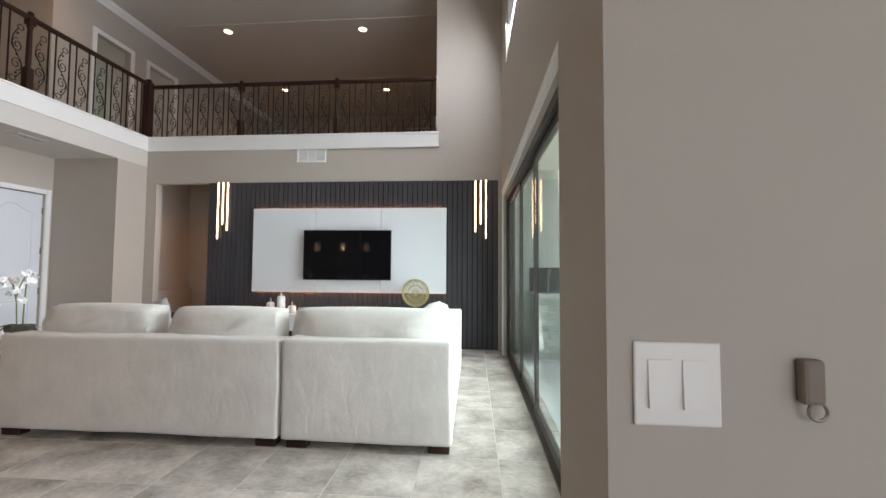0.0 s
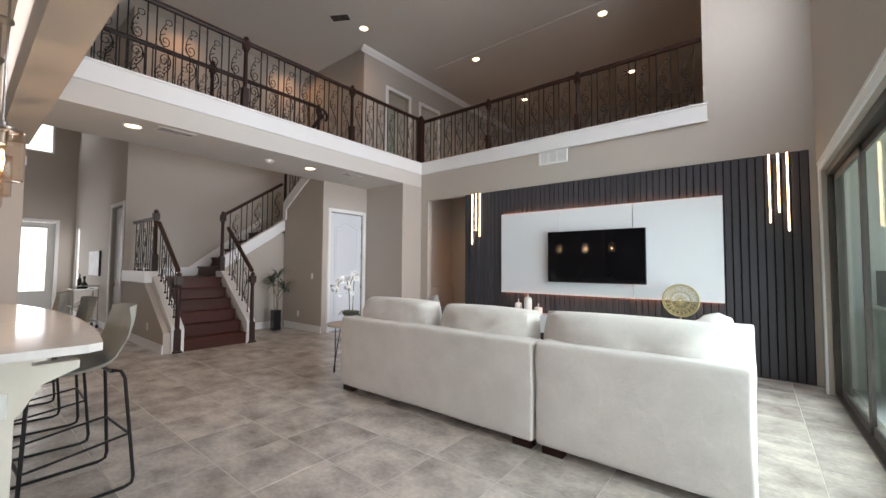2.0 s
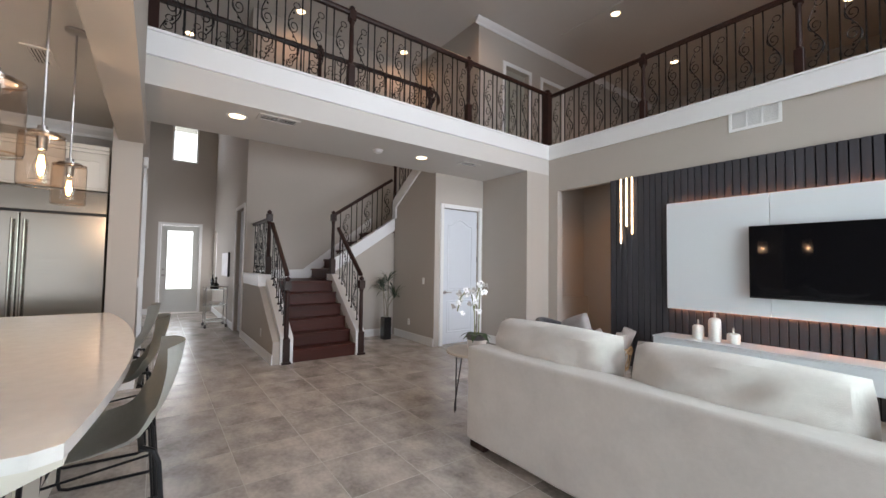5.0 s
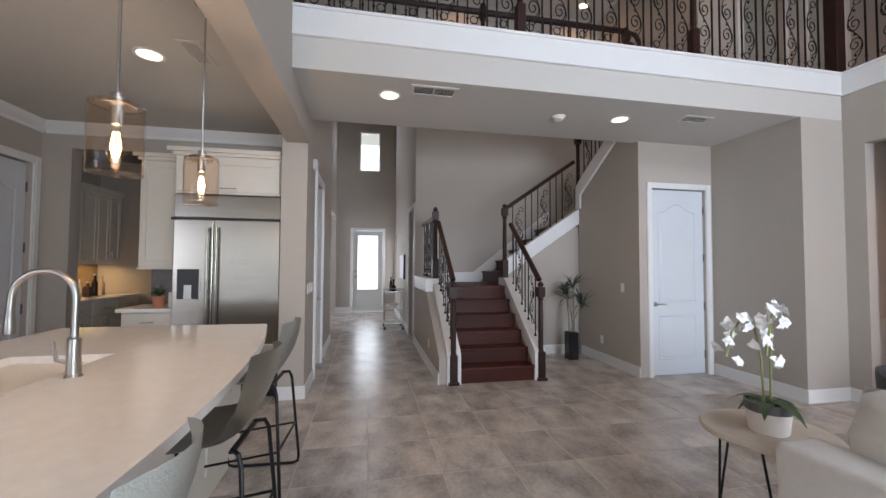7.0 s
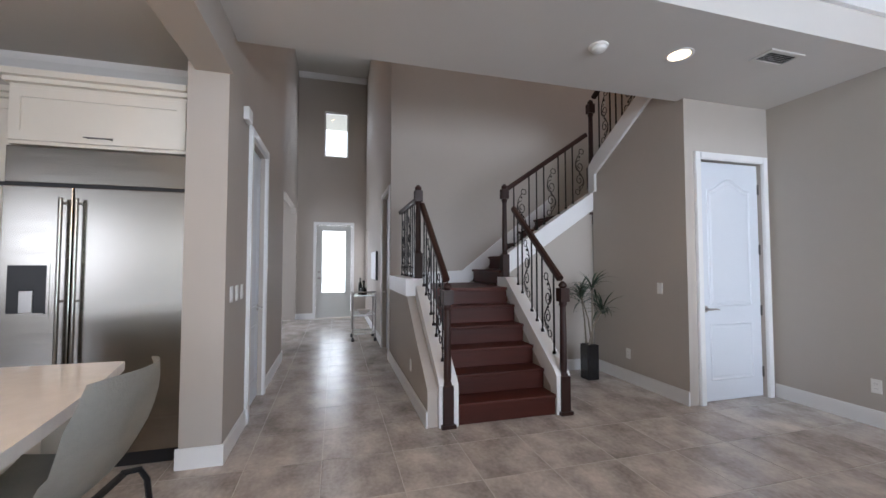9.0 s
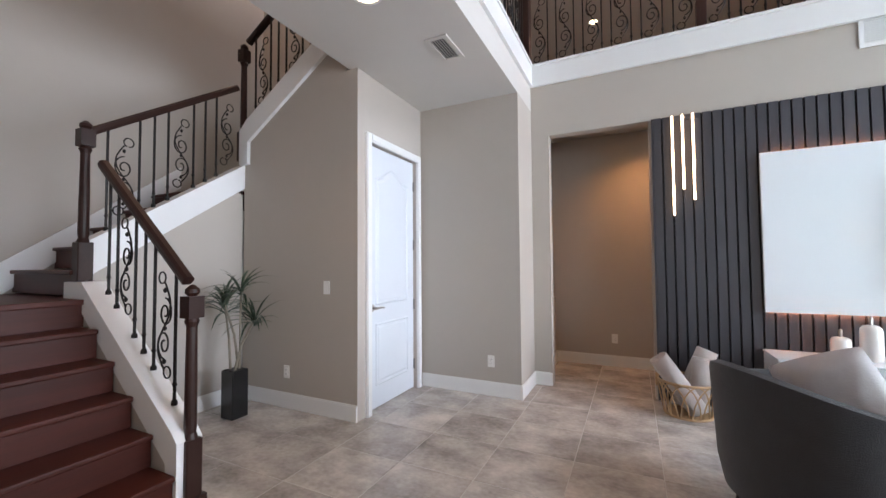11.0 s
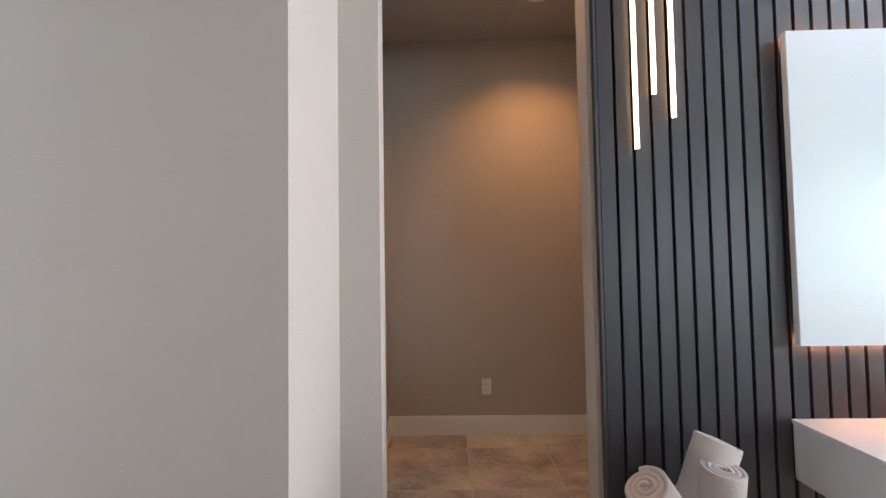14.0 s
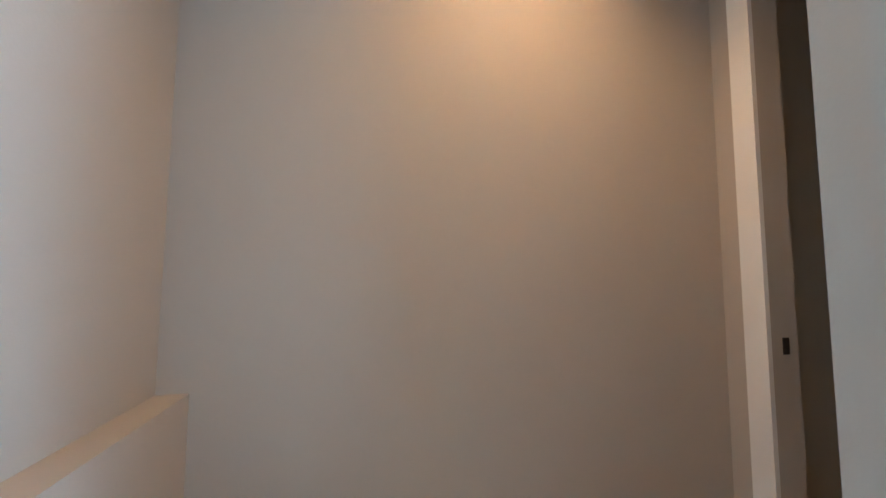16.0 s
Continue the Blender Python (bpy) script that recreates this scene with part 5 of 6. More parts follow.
fg = thing("refrigerator", pose(-6.88, -0.092, 0), "built-in stainless steel double door refrigerator with dispenser", "refrigerator")
part("body", boxes((-0.60, -0.05, 0.035, 1.05, 0.0, 2.095)), M_STEEL, fg)
part("grille_panel", boxes((-0.05, 0.0, 0.04, 1.05, 1.86, 2.09), bevel=0.004), M_STEEL, fg)
part("freezer_door", boxes((-0.05, 0.012, 0.04, 0.405, 0.10, 1.835), bevel=0.006), M_STEEL, fg)
part("fridge_door", boxes((-0.05, 0.012, 0.411, 1.052, 0.10, 1.835), bevel=0.006), M_STEEL, fg)
# black strip put in as the shade between doors and grille
part("gap_shade", boxes((-0.05, -0.01, 0.003, 1.052, 1.835, 1.86)), M_BLACK, fg)
part("toe_kick", boxes((-0.08, -0.03, 0.003, 1.052, 0.0, 0.095)), M_BLACK, fg)
for y in (0.365, 0.450):
    bm = tube([(0.055, y, 0.40), (0.055, y, 1.76)], 0.012, 10)
    for z in (0.43, 1.1, 1.73):
        tube([(0.01, y, z), (0.055, y, z)], 0.009, 8, bm)
    part("handle", bm, M_STEEL, fg, "long steel bar handle", True)
disp = part("dispenser", boxes((0.0125, 0.0155, 0.07, 0.30, 0.98, 1.34)), M_STEEL, fg, "ice and water dispenser")
part("dispenser_bay", boxes((0.0155, 0.0165, 0.085, 0.285, 1.02, 1.33)), M_BLACK, disp)
part("dispenser_tongue", boxes((0.0165, 0.024, 0.15, 0.22, 1.03, 1.17), bevel=0.003), M_NICKEL, disp)
part("drip_tray", boxes((0.0165, 0.028, 0.09, 0.28, 1.02, 1.03)), M_STEEL, disp)


def bar_pull(parent, m, length=0.13):
    bm = tube([(-length / 2, -0.028, 0), (length / 2, -0.028, 0)], 0.005, 8)
    for s in (-1, 1):
        tube([(s * length * 0.4, 0, 0), (s * length * 0.4, -0.028, 0)], 0.004, 6, bm)
    bmesh.ops.transform(bm, matrix=m, verts=bm.verts[:])
    part("handle", bm, M_NICKEL, parent, "brushed nickel bar pull")


def shaker(parent, m, w, h, name="door"):
    """A framed door with its face towards -y, lower middle at the origin."""
    f = 0.06
    bm = bmesh.new()
    rings = [[bm.verts.new(c) for c in ((-w / 2 + o, y, o), (w / 2 - o, y, o), (w / 2 - o, y, h - o), (-w / 2 + o, y, h - o))] for o, y in ((0, 0), (0, -0.020), (0.002, -0.022), (f, -0.022), (f + 0.002, -0.014))]
    for a, b in zip(rings, rings[1:]):
        for i in range(4):
            bm.faces.new((a[i], a[(i + 1) % 4], b[(i + 1) % 4], b[i]))
    bm.faces.new(rings[0])
    bm.faces.new(rings[-1])
    bmesh.ops.transform(bm, matrix=m, verts=bm.verts[:])
    return part(name, bm, M_CAB, parent)


FACE = pose(0, 0, 0, 0, 0, 90)      # turns a face from -y to +x
oc = thing("fridge_cabinet", pose(0, 0, 0), "cream cabinet with crown above the refrigerator", "cabinet")
part("body", boxes((-7.48, -6.90, -0.06, 0.955, 2.108, 2.50)), M_CAB, oc)
part("crown", boxes((-7.48, -6.86, -0.075, 0.957, 2.50, 2.53), (-7.48, -6.82, -0.115, 0.958, 2.53, 2.57)), M_CAB, oc)
shaker(oc, pose(-6.90, 0.447, 2.13) @ FACE, 0.99, 0.34)
bar_pull(oc, pose(-6.878, 0.447, 2.165) @ FACE, 0.16)
uc = thing("upper_cabinet", pose(0, 0, 0), "tall cream wall cabinet beside the refrigerator", "cabinet")
part("body", boxes((-7.48, -7.22, -0.53, -0.063, 1.345, 2.50)), M_CAB, uc)
part("light_rail", boxes((-7.48, -7.20, -0.54, -0.063, 1.32, 1.345)), M_CAB, uc)
part("crown", boxes((-7.48, -7.18, -0.545, -0.078, 2.50, 2.53), (-7.48, -7.14, -0.58, -0.118, 2.53, 2.57)), M_CAB, uc)
shaker(uc, pose(-7.22, -0.296, 1.355) @ FACE, 0.455, 1.13)
bc = thing("base_cabinet", pose(0, 0, 0), "cream drawer cabinet beside the refrigerator", "cabinet")
part("body", boxes((-7.48, -7.01, -0.565, -0.065, 0.1, 0.89)), M_CAB, bc)
part("plinth", boxes((-7.48, -7.06, -0.555, -0.065, 0, 0.1)), M_CAB, bc)
for z0, z1 in ((0.70, 0.875), (0.41, 0.685), (0.12, 0.395)):
    part("drawer", boxes((-7.01, -6.99, -0.555, -0.075, z0, z1), bevel=0.003, seg=1), M_CAB, bc)
    bar_pull(bc, pose(-6.99, -0.315, (z0 + z1) / 2) @ FACE, 0.12)
solid("worktop", boxes((-7.49, -6.965, -0.60, -0.062, 0.89, 0.925), bevel=0.003, seg=1), M_QUARTZ, "pale quartz worktop over the drawer cabinet", "worktop")
M_SPLASH = mat("grey_backsplash", (0.20, 0.19, 0.18), 0.25, vary=0.15, scale=9)
structure("trim_backsplash", boxes((-7.50, -7.485, -0.53, -0.063, 0.925, 1.32)), M_SPLASH, "grey stone backsplash", "trim")
hp = thing("herb_pot", pose(-7.10, -0.27, 0.925), "small green plant in a terracotta pot", "plant")
part("pot", lathe([(0.045, 0), (0.062, 0.10), (0.066, 0.10), (0.066, 0.12), (0.056, 0.12), (0.05, 0.10), (0.001, 0.10)], 20), mat("terracotta", (0.45, 0.18, 0.10), 0.8, vary=0.1, scale=15), hp, smooth=True)
for k in range(26):
    bm = leaf(rnd.uniform(0.09, 0.16), 0.03, rnd.uniform(0.2, 0.7), 0.3, 5)
    bmesh.ops.transform(bm, matrix=pose(0, 0, 0.11, 0, rnd.uniform(-75, -5), rnd.uniform(0, 360)), verts=bm.verts[:])
    part("leaf", bm, M_LEAF, hp, smooth=True)
cn = thing("canister", pose(-7.08, -0.13, 0.925), "cream ceramic canister with a lid on the worktop", "canister")
part("body", lathe([(0.036, 0), (0.04, 0.01), (0.04, 0.14)], 20), M_CERAMIC, cn, smooth=True)
part("lid", lathe([(0.042, 0.14), (0.042, 0.155), (0.012, 0.16), (0.012, 0.175), (0.001, 0.178)], 20), M_CERAMIC, cn, smooth=True)

panel_door("pantry_door", pose(-7.01, -1.70, 0, 0, 0, 180), 0.77, 2.44, "white moulded panel pantry door in the kitchen, closed", handle_side=-1)
casing("trim_pantry", "y", -1.65, -7.40, -6.62, 2.45, 0.08)
# cabinets in the serving pantry beyond
BACK = pose(0, 0, 0, 0, 0, 180)     # turns a face from -y to +y
UPRIGHT = pose(0, 0, 0, 0, 90, 0)
for x in (-9.04, -8.52, -8.0):
    u = thing("pantry_wall_cabinet", pose(0, 0, 0), "cream wall cabinet in the serving pantry", "cabinet", "serving pantry wall cabinets")
    part("body", boxes((x - 0.259, x + 0.259, -2.15, -1.85, 1.36, 2.36)), M_CAB, u)
    part("crown", boxes((x - 0.259, x + 0.259, -2.15, -1.82, 2.36, 2.40), (x - 0.259, x + 0.259, -2.15, -1.79, 2.40, 2.44)), M_CAB, u)
    lo = thing("pantry_base_cabinet", pose(0, 0, 0), "cream base cabinet in the serving pantry", "cabinet", "serving pantry base cabinets")
    part("body", boxes((x - 0.259, x + 0.259, -2.15, -1.58, 0.0, 0.88)), M_CAB, lo)
    part("drawer", boxes((x - 0.25, x + 0.25, -1.58, -1.56, 0.70, 0.87), bevel=0.003, seg=1), M_CAB, lo)
    bar_pull(lo, pose(x, -1.56, 0.785) @ BACK, 0.12)
    for k in (-1, 1):
        shaker(u, pose(x + k * 0.129, -1.85, 1.37) @ BACK, 0.25, 0.98)
        bar_pull(u, pose(x + k * 0.03, -1.828, 1.48) @ BACK @ UPRIGHT, 0.12)
        shaker(lo, pose(x + k * 0.129, -1.58, 0.10) @ BACK, 0.25, 0.58)
        bar_pull(lo, pose(x + k * 0.03, -1.558, 0.58) @ BACK @ UPRIGHT, 0.12)
solid("worktop", boxes((-9.31, -7.72, -2.15, -1.54, 0.88, 0.92), bevel=0.003, seg=1), M_QUARTZ, "pale worktop in the serving pantry", "worktop")
structure("trim_pantry_splash", boxes((-9.31, -7.74, -2.15, -2.135, 0.92, 1.36)), mat("brown_splash", (0.22, 0.15, 0.08), 0.3, vary=0.25, scale=12), "brown stone backsplash", "trim")
lamp("under_cabinet_lamp", "AREA", look((-8.5, -1.95, 1.345), (-8.5, -2.0, 0.5)), 5, (1.0, 0.68, 0.3), (1.4, 0.05))
for k, (x, hh, r, c) in enumerate(((-8.95, 0.27, 0.035, (0.5, 0.4, 0.3)), (-8.80, 0.30, 0.036, (0.02, 0.012, 0.01)), (-8.66, 0.20, 0.05, (0.06, 0.03, 0.02)), (-8.50, 0.24, 0.03, (0.6, 0.57, 0.5)), (-8.36, 0.15, 0.05, (0.7, 0.67, 0.62)))):
    b = thing("bottle", pose(x, -1.86, 0.92), "bottle standing on the serving pantry worktop", "bottle", "serving pantry bottles")
    m_b = mat("bottle_%s" % "abcde"[k], c, 0.2)
    part("body", lathe([(r * 0.95, 0), (r, 0.01), (r, hh * 0.6), (r * 0.4, hh * 0.78), (r * 0.35, hh * 0.97)], 18), m_b, b, smooth=True)
    part("stopper", lathe([(r * 0.42, hh * 0.95), (r * 0.42, hh), (r * 0.2, hh + 0.005)], 14), M_NICKEL, b)

# ---- foyer ----
fd = thing("front_door", pose(-14.04, 1.914, 0, 0, 0, 90), "pale front door with a tall clear glass panel, closed", "door")
M_FDOOR = mat("front_door_paint", (0.62, 0.63, 0.60), 0.45, vary=0.03, scale=3)
part("leaf", boxes((-0.42, -0.29, 0, 0.045, 0.01, 2.32), (0.29, 0.42, 0, 0.045, 0.01, 2.32), (-0.29, 0.29, 0, 0.045, 0.01, 0.62), (-0.29, 0.29, 0, 0.045, 2.195, 2.32)), M_FDOOR, fd)
part("glazing_bead", boxes((-0.315, -0.28, -0.012, 0, 0.60, 2.215), (0.28, 0.315, -0.012, 0, 0.60, 2.215), (-0.28, 0.28, -0.012, 0, 0.60, 0.635), (-0.28, 0.28, -0.012, 0, 2.18, 2.215)), M_FDOOR, fd)
gp = part("pane", boxes((-0.29, 0.29, 0.018, 0.026, 0.62, 2.195)), M_GLASS, fd, "clear glass pane")
gp.visible_shadow = False
lever_handle(fd, pose(-0.36, 0, 1.0, 90, 0, 0), 1)
part("deadbolt", tube([(-0.36, 0, 1.15), (-0.36, -0.02, 1.15)], 0.028, 16), M_NICKEL, fd)
fw = thing("window_1", pose(0, 0, 0), "tall narrow white framed window above the front door", "window")
tagged(fw, kind="structure")
part("window_frame", boxes((-14.09, -14.03, 1.65, 1.69, 4.06, 5.23), (-14.09, -14.03, 2.21, 2.25, 4.06, 5.23), (-14.09, -14.03, 1.69, 2.21, 4.06, 4.10), (-14.09, -14.03, 1.69, 2.21, 5.19, 5.23)), M_TRIM, fw)
wp = part("pane", boxes((-14.065, -14.058, 1.69, 2.21, 4.10, 5.19)), M_GLASS, fw)
wp.visible_shadow = False

cart = thing("bar_cart", pose(-11.0, 2.45, 0), "slim chrome bar cart with glass shelves in the foyer", "cart")
for x in (-0.24, 0.24):
    for y in (-0.19, 0.19):
        part("post", tube([(x, y, 0.07), (x, y, 0.84)], 0.011, 8), M_NICKEL, cart)
        part("castor", lathe([(0.02, 0.0), (0.026, 0.02), (0.026, 0.04), (0.012, 0.07)], 12, None, (x, y, 0)), M_BLACK, cart)
for z in (0.12, 0.44, 0.78):
    part("shelf_frame", boxes((-0.25, 0.25, -0.20, -0.18, z, z + 0.02), (-0.25, 0.25, 0.18, 0.20, z, z + 0.02), (-0.25, -0.23, -0.18, 0.18, z, z + 0.02), (0.23, 0.25, -0.18, 0.18, z, z + 0.02)), M_NICKEL, cart)
    part("glass_shelf", boxes((-0.23, 0.23, -0.18, 0.18, z + 0.006, z + 0.014)), M_GLASS, cart)
part("push_bar", tube([(0.25, -0.19, 0.80), (0.33, -0.19, 0.86), (0.33, 0.19, 0.86), (0.25, 0.19, 0.80)], 0.010, 8), M_NICKEL, cart)
dec = thing("decanter", pose(-10.95, 2.45, 0.794), "dark glass decanter on the bar cart", "decanter")
part("body", lathe([(0.05, 0), (0.06, 0.02), (0.055, 0.10), (0.02, 0.14), (0.016, 0.2)], 20), M_BOTTLE, dec, smooth=True)
part("stopper", lathe([(0.016, 0.2), (0.024, 0.22), (0.024, 0.25), (0.004, 0.26)], 14), M_BOTTLE, dec)
bt = thing("bottle", pose(-11.12, 2.40, 0.794), "tall dark bottle on the bar cart", "bottle")
part("body", lathe([(0.036, 0), (0.036, 0.18), (0.014, 0.23), (0.014, 0.30)], 18), M_BOTTLE, bt, smooth=True)
solid("bowl", lathe([(0.05, 0), (0.10, 0.05), (0.12, 0.08), (0.112, 0.08), (0.09, 0.05), (0.001, 0.02)], 24), M_CERAMIC, "white ceramic bowl on the cart's lower shelf", "bowl", pose(-10.95, 2.45, 0.455), smooth=True)
pic = thing("canvas_print", pose(-11.42, 2.70, 1.315), "pale abstract print on a deep canvas with dark sides", "picture")
part("stretcher", boxes((-0.47, 0.47, -0.04, 0, -0.265, 0.265), bevel=0.003, seg=1), M_BLACK, pic, "dark canvas edge")
part("print", boxes((-0.465, 0.465, -0.044, -0.04, -0.26, 0.26)), mat("pale_print", (0.72, 0.72, 0.73), 0.5, vary=0.25, scale=4), pic)
sl4 = thing("window_4", pose(0, 0, 0), "narrow white framed window beside the front door", "window")
tagged(sl4, kind="structure")
part("window_frame", boxes((-13.85, -13.81, 2.74, 2.80, 0.7, 2.2), (-13.39, -13.35, 2.74, 2.80, 0.7, 2.2), (-13.81, -13.39, 2.74, 2.80, 0.7, 0.74), (-13.81, -13.39, 2.74, 2.80, 2.16, 2.2)), M_TRIM, sl4)
# the pane itself glows instead of letting daylight through
part("pane", boxes((-13.81, -13.39, 2.765, 2.772, 0.74, 2.16)), M_DAYGLOW, sl4, "glowing pane standing in for daylight")
structure("ceiling_porch", boxes((-16.0, -14.12, 0.2, 3.6, 5.42, 5.52)), M_CEIL, "pale painted porch ceiling outside the front window", "ceiling")
sy = thing("window_2", pose(0, 0, 0), "white framed study window seen through the arch", "window")
tagged(sy, kind="structure")
part("window_frame", boxes((-13.995, -13.96, -0.85, -0.79, 0.6, 2.3), (-13.995, -13.96, 0.49, 0.55, 0.6, 2.3), (-13.995, -13.96, -0.79, 0.49, 0.6, 0.66), (-13.995, -13.96, -0.79, 0.49, 2.24, 2.3), (-13.995, -13.96, -0.79, 0.49, 1.42, 1.47)), M_TRIM, sy)
# glowing sheet on the solid wall, imitates daylight in the pane
part("pane", boxes((-13.995, -13.985, -0.79, 0.49, 0.66, 2.24)), M_DAYGLOW, sy, "glowing pane standing in for daylight")

# ---- sliding door and the covered patio ----
sl = thing("door_slider", pose(0, 0, 0), "wide dark bronze sliding glass door, closed", "door")
tagged(sl, kind="structure")
part("track", boxes((0.35, 0.46, 2.27, 6.46, 0.0, 0.02)), M_BRONZE, sl)
part("head_rail", boxes((0.34, 0.46, 2.27, 6.46, 2.27, 2.34)), M_BRONZE, sl)
part("jamb", boxes((0.34, 0.46, 6.40, 6.46, 0.03, 2.27)), M_BRONZE, sl)
part("jamb", boxes((0.34, 0.46, 2.27, 2.33, 0.03, 2.27)), M_BRONZE, sl)
structure("trim_slider", boxes((0.282, 0.30, 2.19, 6.46, 2.34, 2.43), (0.282, 0.30, 6.46, 6.55, 0, 2.43), (0.275, 0.282, 2.19, 6.55, 2.405, 2.43)), M_TRIM, "white painted casing round the sliding door", "trim")
YS = (6.40, 5.20, 4.14, 3.01, 2.33)
for k in range(4):
    y1, y0 = YS[k], YS[k + 1]
    y0, y1 = (y0 - 0.02 if k < 3 else y0), (y1 + 0.02 if k else y1)
    xo = 0.385 if k % 2 == 0 else 0.405
    lf = part("sliding_leaf", boxes((xo, xo + 0.019, y0, y0 + 0.04, 0.03, 2.27), (xo, xo + 0.019, y1 - 0.04, y1, 0.03, 2.27), (xo, xo + 0.019, y0 + 0.045, y1 - 0.045, 0.03, 0.10), (xo, xo + 0.019, y0 + 0.045, y1 - 0.045, 2.21, 2.27)), M_BRONZE, sl)
    pane = part("pane", boxes((xo + 0.006, xo + 0.013, y0 + 0.045, y1 - 0.045, 0.10, 2.21)), M_SLIDEGLASS, lf, "greenish glass pane")
    pane.visible_shadow = False
hw = thing("window_3", pose(0, 0, 0), "high white framed window above the slider", "window")
tagged(hw, kind="structure")
part("window_frame", boxes((0.33, 0.39, 3.6, 3.65, 4.15, 5.2), (0.33, 0.39, 6.0, 6.05, 4.15, 5.2), (0.33, 0.39, 3.65, 6.0, 4.15, 4.2), (0.33, 0.39, 3.65, 6.0, 5.15, 5.2), (0.33, 0.39, 4.80, 4.85, 4.2, 5.15)), M_TRIM, hw)
part("pane", boxes((0.355, 0.362, 3.65, 4.80, 4.2, 5.15), (0.355, 0.362, 4.85, 6.0, 4.2, 5.15)), M_GLASS, hw).visible_shadow = False

M_PAVER = mat("patio_paver", (0.62, 0.62, 0.64), 0.6, vary=0.12, scale=2.5, bump=0.1)
M_STONE = mat("patio_stone", (0.70, 0.70, 0.67), 0.7, vary=0.2, scale=8, bump=0.5, bump_scale=20, rand=0.15)
M_STUCCO = mat("stucco", (0.78, 0.78, 0.74), 0.85, vary=0.05, scale=3, bump=0.3, bump_scale=80)
structure("ground", boxes((-60, 60, -60, 60, -0.30, -0.22)), mat("lawn", (0.06, 0.10, 0.035), 0.9, vary=0.3, scale=3, bump=0.5, bump_scale=40), "mown green lawn round the house", "ground")
structure("pavement_patio", boxes((0.44, 6.4, 1.45, 7.0, -0.22, -0.02)), M_PAVER, "pale grey patio paving", "pavement")
structure("wall_patio", boxes((0.42, 8.4, 7.0, 7.15, -0.02, 5.2)), M_STUCCO, "pale stucco patio wall behind the grill", "wall")
structure("ceiling_patio", boxes((0.42, 1.2, 1.45, 7.0, 2.85, 3.0)), M_STUCCO, "pale patio ceiling", "ceiling")
ok = thing("outdoor_kitchen", pose(0, 0, 0), "pale stone outdoor kitchen counter on the patio", "outdoor kitchen")
part("base", boxes((0.75, 3.9, 6.27, 7.0, -0.02, 0.87)), M_STONE, ok)
part("worktop", boxes((0.70, 3.95, 6.22, 7.0, 0.87, 0.92), bevel=0.004, seg=1), M_QUARTZ, ok)
part("backsplash", boxes((0.75, 3.9, 6.975, 6.998, 0.92, 1.28)), M_SPLASH, ok, "dark grey backsplash")
st_me = mesh_of("stone", boxes((0, 0.295, -0.012, 0, 0, 0.088), bevel=0.004, seg=1), M_STONE)
for r_ in range(9):
    for c_ in range(11):
        x = 0.76 + c_ * 0.30 - (0.15 if r_ % 2 else 0)
        if x < 0.75 or x > 3.6 or 1.15 < x + 0.15 < 1.85:
            continue
        o = new("stone", st_me)
        o.parent = ok
        o.location = (x, 6.27, 0.0 + r_ * 0.094)
part("cabinet_door", boxes((1.16, 1.86, 6.25, 6.27, 0.12, 0.74), bevel=0.003, seg=1), mat("grey_steel", (0.16, 0.17, 0.17), 0.4, metal=0.6), ok, "dark steel cabinet door")
part("sink_faucet", tube([(1.0, 6.75, 0.92), (1.0, 6.75, 1.18)] + [(1.0, 6.67 + 0.08 * math.cos(radians(a)), 1.18 + 0.08 * math.sin(radians(a))) for a in range(20, 181, 20)], 0.012, 8), M_NICKEL, ok)
gr = thing("grill", pose(2.75, 6.2, 0.55), "built-in stainless steel gas grill", "grill")
part("body", boxes((-0.42, 0.42, 0.0, 0.6, 0.0, 0.36), bevel=0.006), M_STEEL, gr)
part("lid", prism([(0.03, 0.365), (0.03, 0.50), (0.12, 0.60), (0.45, 0.62), (0.58, 0.55), (0.58, 0.365)], "x", -0.41, 0.41, 0.01), M_STEEL, gr)
part("lid_handle", tube([(-0.3, -0.01, 0.46), (0.3, -0.01, 0.46)], 0.014, 8), M_STEEL, gr)
for x in (-0.3, -0.15, 0.0, 0.15, 0.3):
    part("knob", tube([(x, 0.0, 0.24), (x, -0.035, 0.24)], 0.024, 12), M_BLACK, gr)
hd = thing("range_hood", pose(2.75, 6.6, 1.75), "stainless hood above the patio grill", "range hood")
part("canopy", prism([(-0.55, 0.0), (0.55, 0.0), (0.55, 0.12), (0.25, 0.45), (-0.25, 0.45), (-0.55, 0.12)], "y", -0.2, 0.398), M_STEEL, hd)
part("chimney", boxes((-0.24, 0.24, 0.0, 0.398, 0.45, 1.10)), M_STEEL, hd)
M_HEDGE = mat("hedge_leaf", (0.07, 0.13, 0.045), 0.6, vary=0.35, scale=4, rand=0.3)
hb = bmesh.new()
rh = random.Random(5)
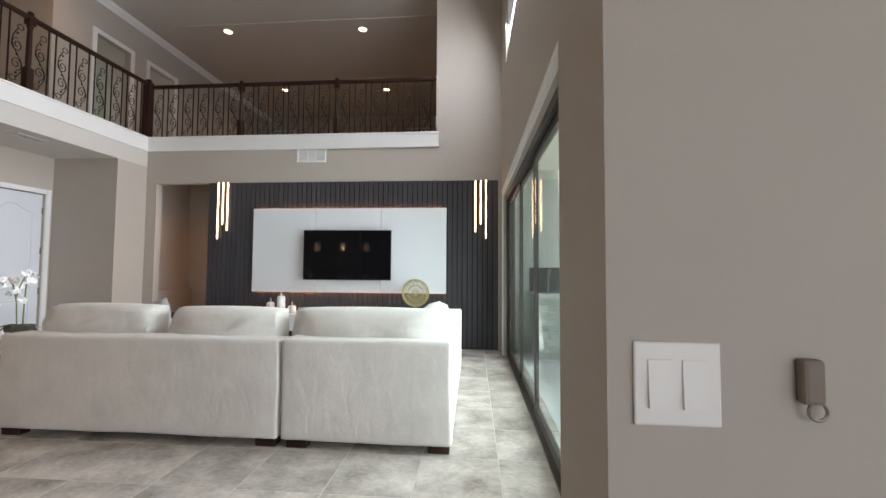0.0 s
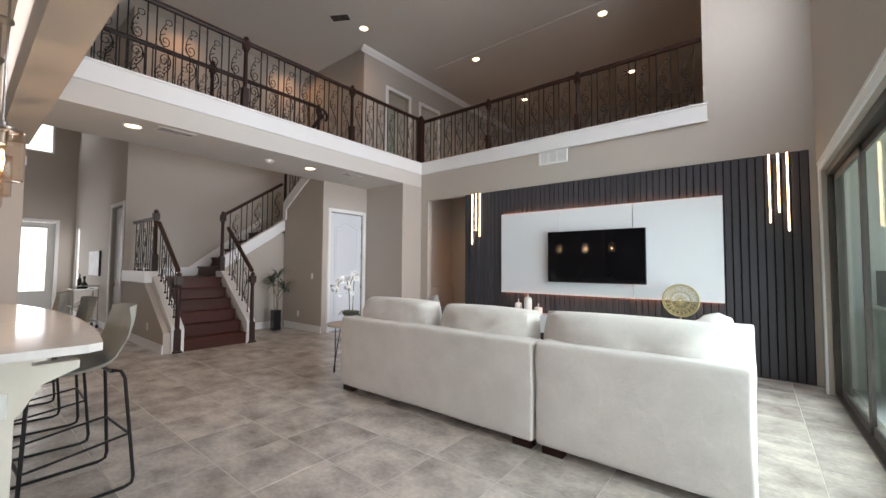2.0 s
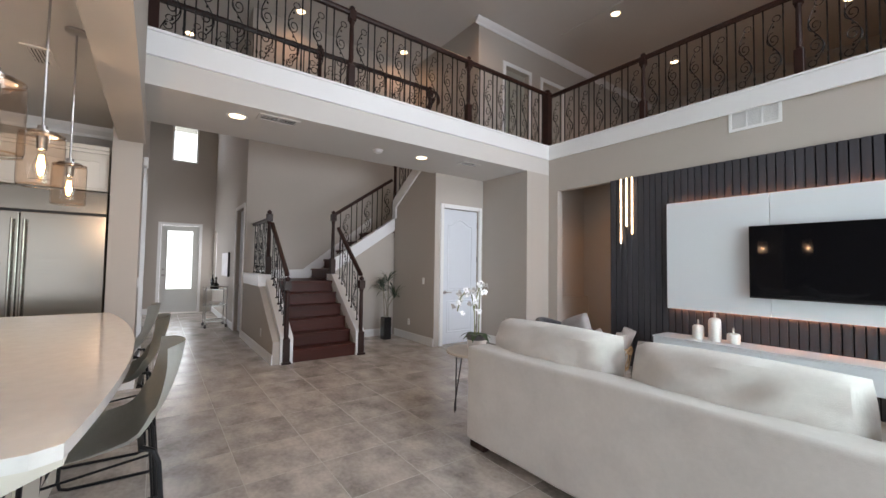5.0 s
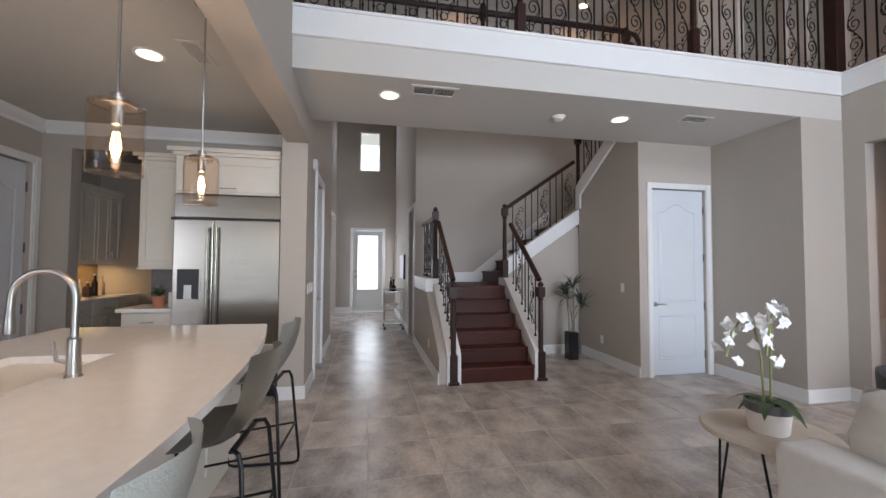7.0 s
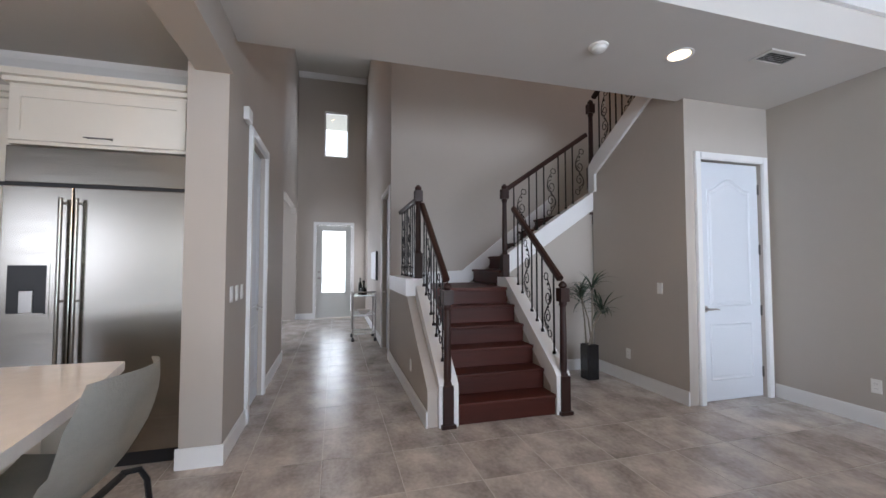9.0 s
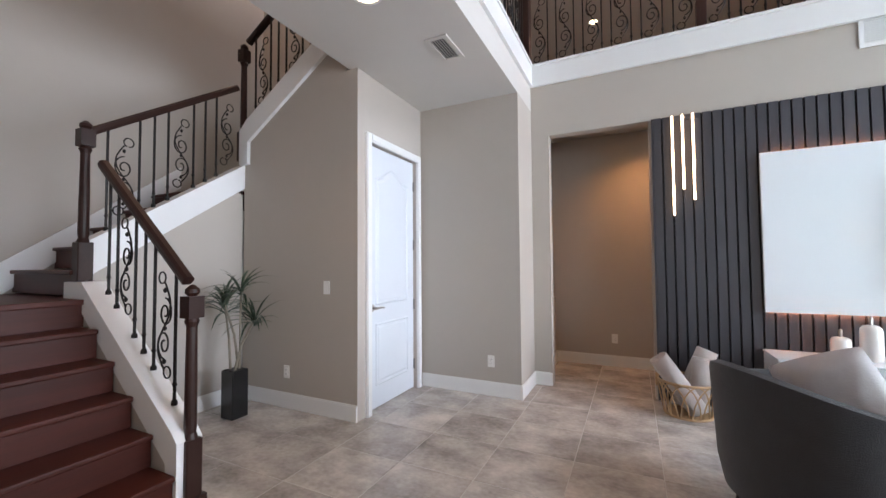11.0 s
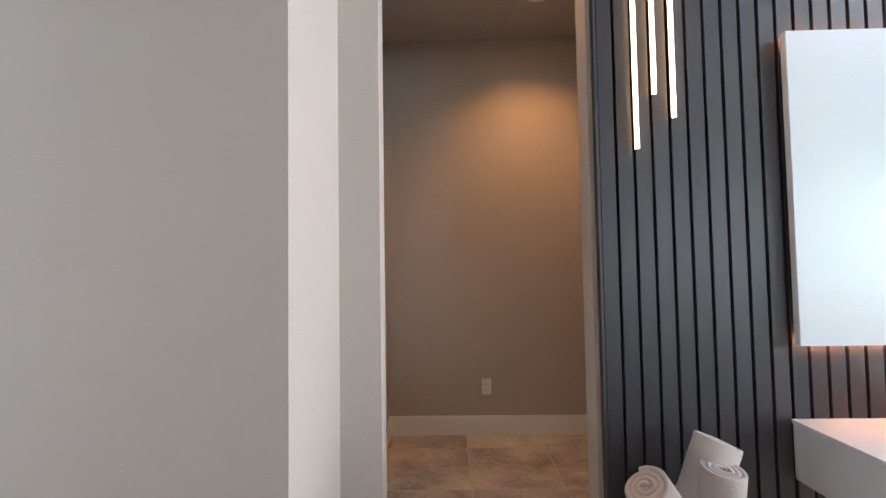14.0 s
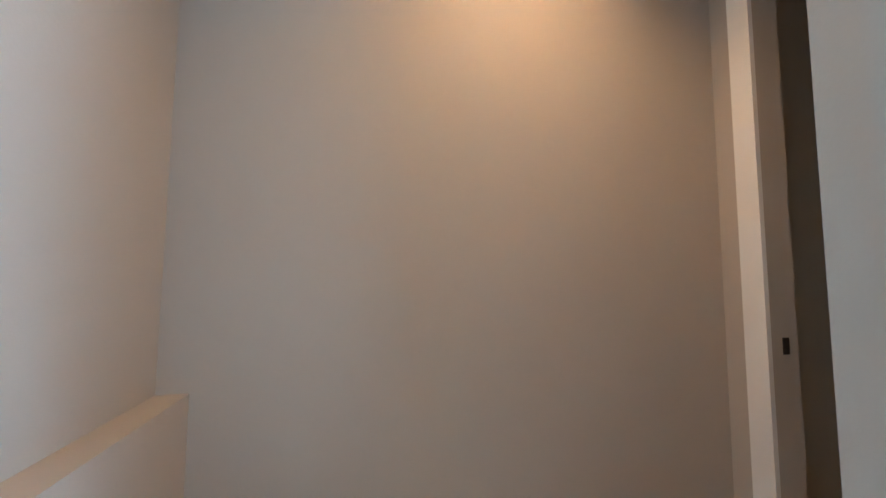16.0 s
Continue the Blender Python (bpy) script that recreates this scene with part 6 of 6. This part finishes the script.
for k in range(2600):
    p = Vector((rh.uniform(11.0, 12.4), rh.uniform(-6, 16), 0))
    p.z = -0.2 + 2.6 * rh.random() ** 0.8 * (0.8 + 0.25 * noise.noise(Vector((p.y * 0.5, 0, 0))))
    q = Matrix.Translation(p) @ pose(0, 0, 0, rh.uniform(0, 180), rh.uniform(0, 180), rh.uniform(0, 360))
    s = rh.uniform(0.10, 0.2)
    hb.faces.new([hb.verts.new(q @ Vector(c)) for c in ((-s, 0, 0), (0, -s * 0.45, 0.02), (s, 0, 0), (0, s * 0.45, 0.02))])
tagged(solid("hedge", hb, M_HEDGE, "dense green hedge beyond the lawn", "hedge"), kind="stuff")
# ceiling vents high in the loft
for x in (-6.45, -1.9):
    vent("loft_vent", pose(x, 13.0, 5.66), 0.75, 0.22, 5, "bright white louvred vent on the loft wall", 5, M_TRIM)

# ---- floor tiles ----
PX, PY, GAP = 0.5125, 0.4868, 0.006
floor = structure("floor", boxes((-14.2, 0.42, -4.62, 8.1, -0.2, -0.0016), (0.42, 3.2, -4.62, 1.3, -0.2, -0.0016)), M_GROUT, "grey stone look porcelain tile floor with pale joints", "floor")
tile_me = mesh_of("tile", boxes((0, PX - GAP, 0, PY - GAP, -0.012, 0.0), bevel=0.0015, seg=1), M_TILE)
near, rest = [], []
for i in range(-17, 19):
    for j in range(-13, 13):
        x, y = -5.612 + i * PX, 1.888 + j * PY
        if x > (0.35 if y > 1.2 else 3.0) or x < -14.2 or y > 7.93:
            continue
        (near if -6.7 < x < 0.3 and 0.8 < y < 7.9 else rest).append((x + GAP / 2, y + GAP / 2))
near.sort(key=lambda p: abs(p[0] + 3.4) + abs(p[1] - 4.0))
rest += near[300:]
for x, y in near[:300]:
    ob = new("tile", tile_me)
    ob.location = (x, y, 0)
    ob.parent = floor
bm = bmesh.new()
for x, y in rest:
    bm_box(bm, x, x + PX - GAP, y, y + PY - GAP, -0.012, 0.0)
far = part("tiles", bm, M_TILE, floor)
tagged(far, kind="stuff")
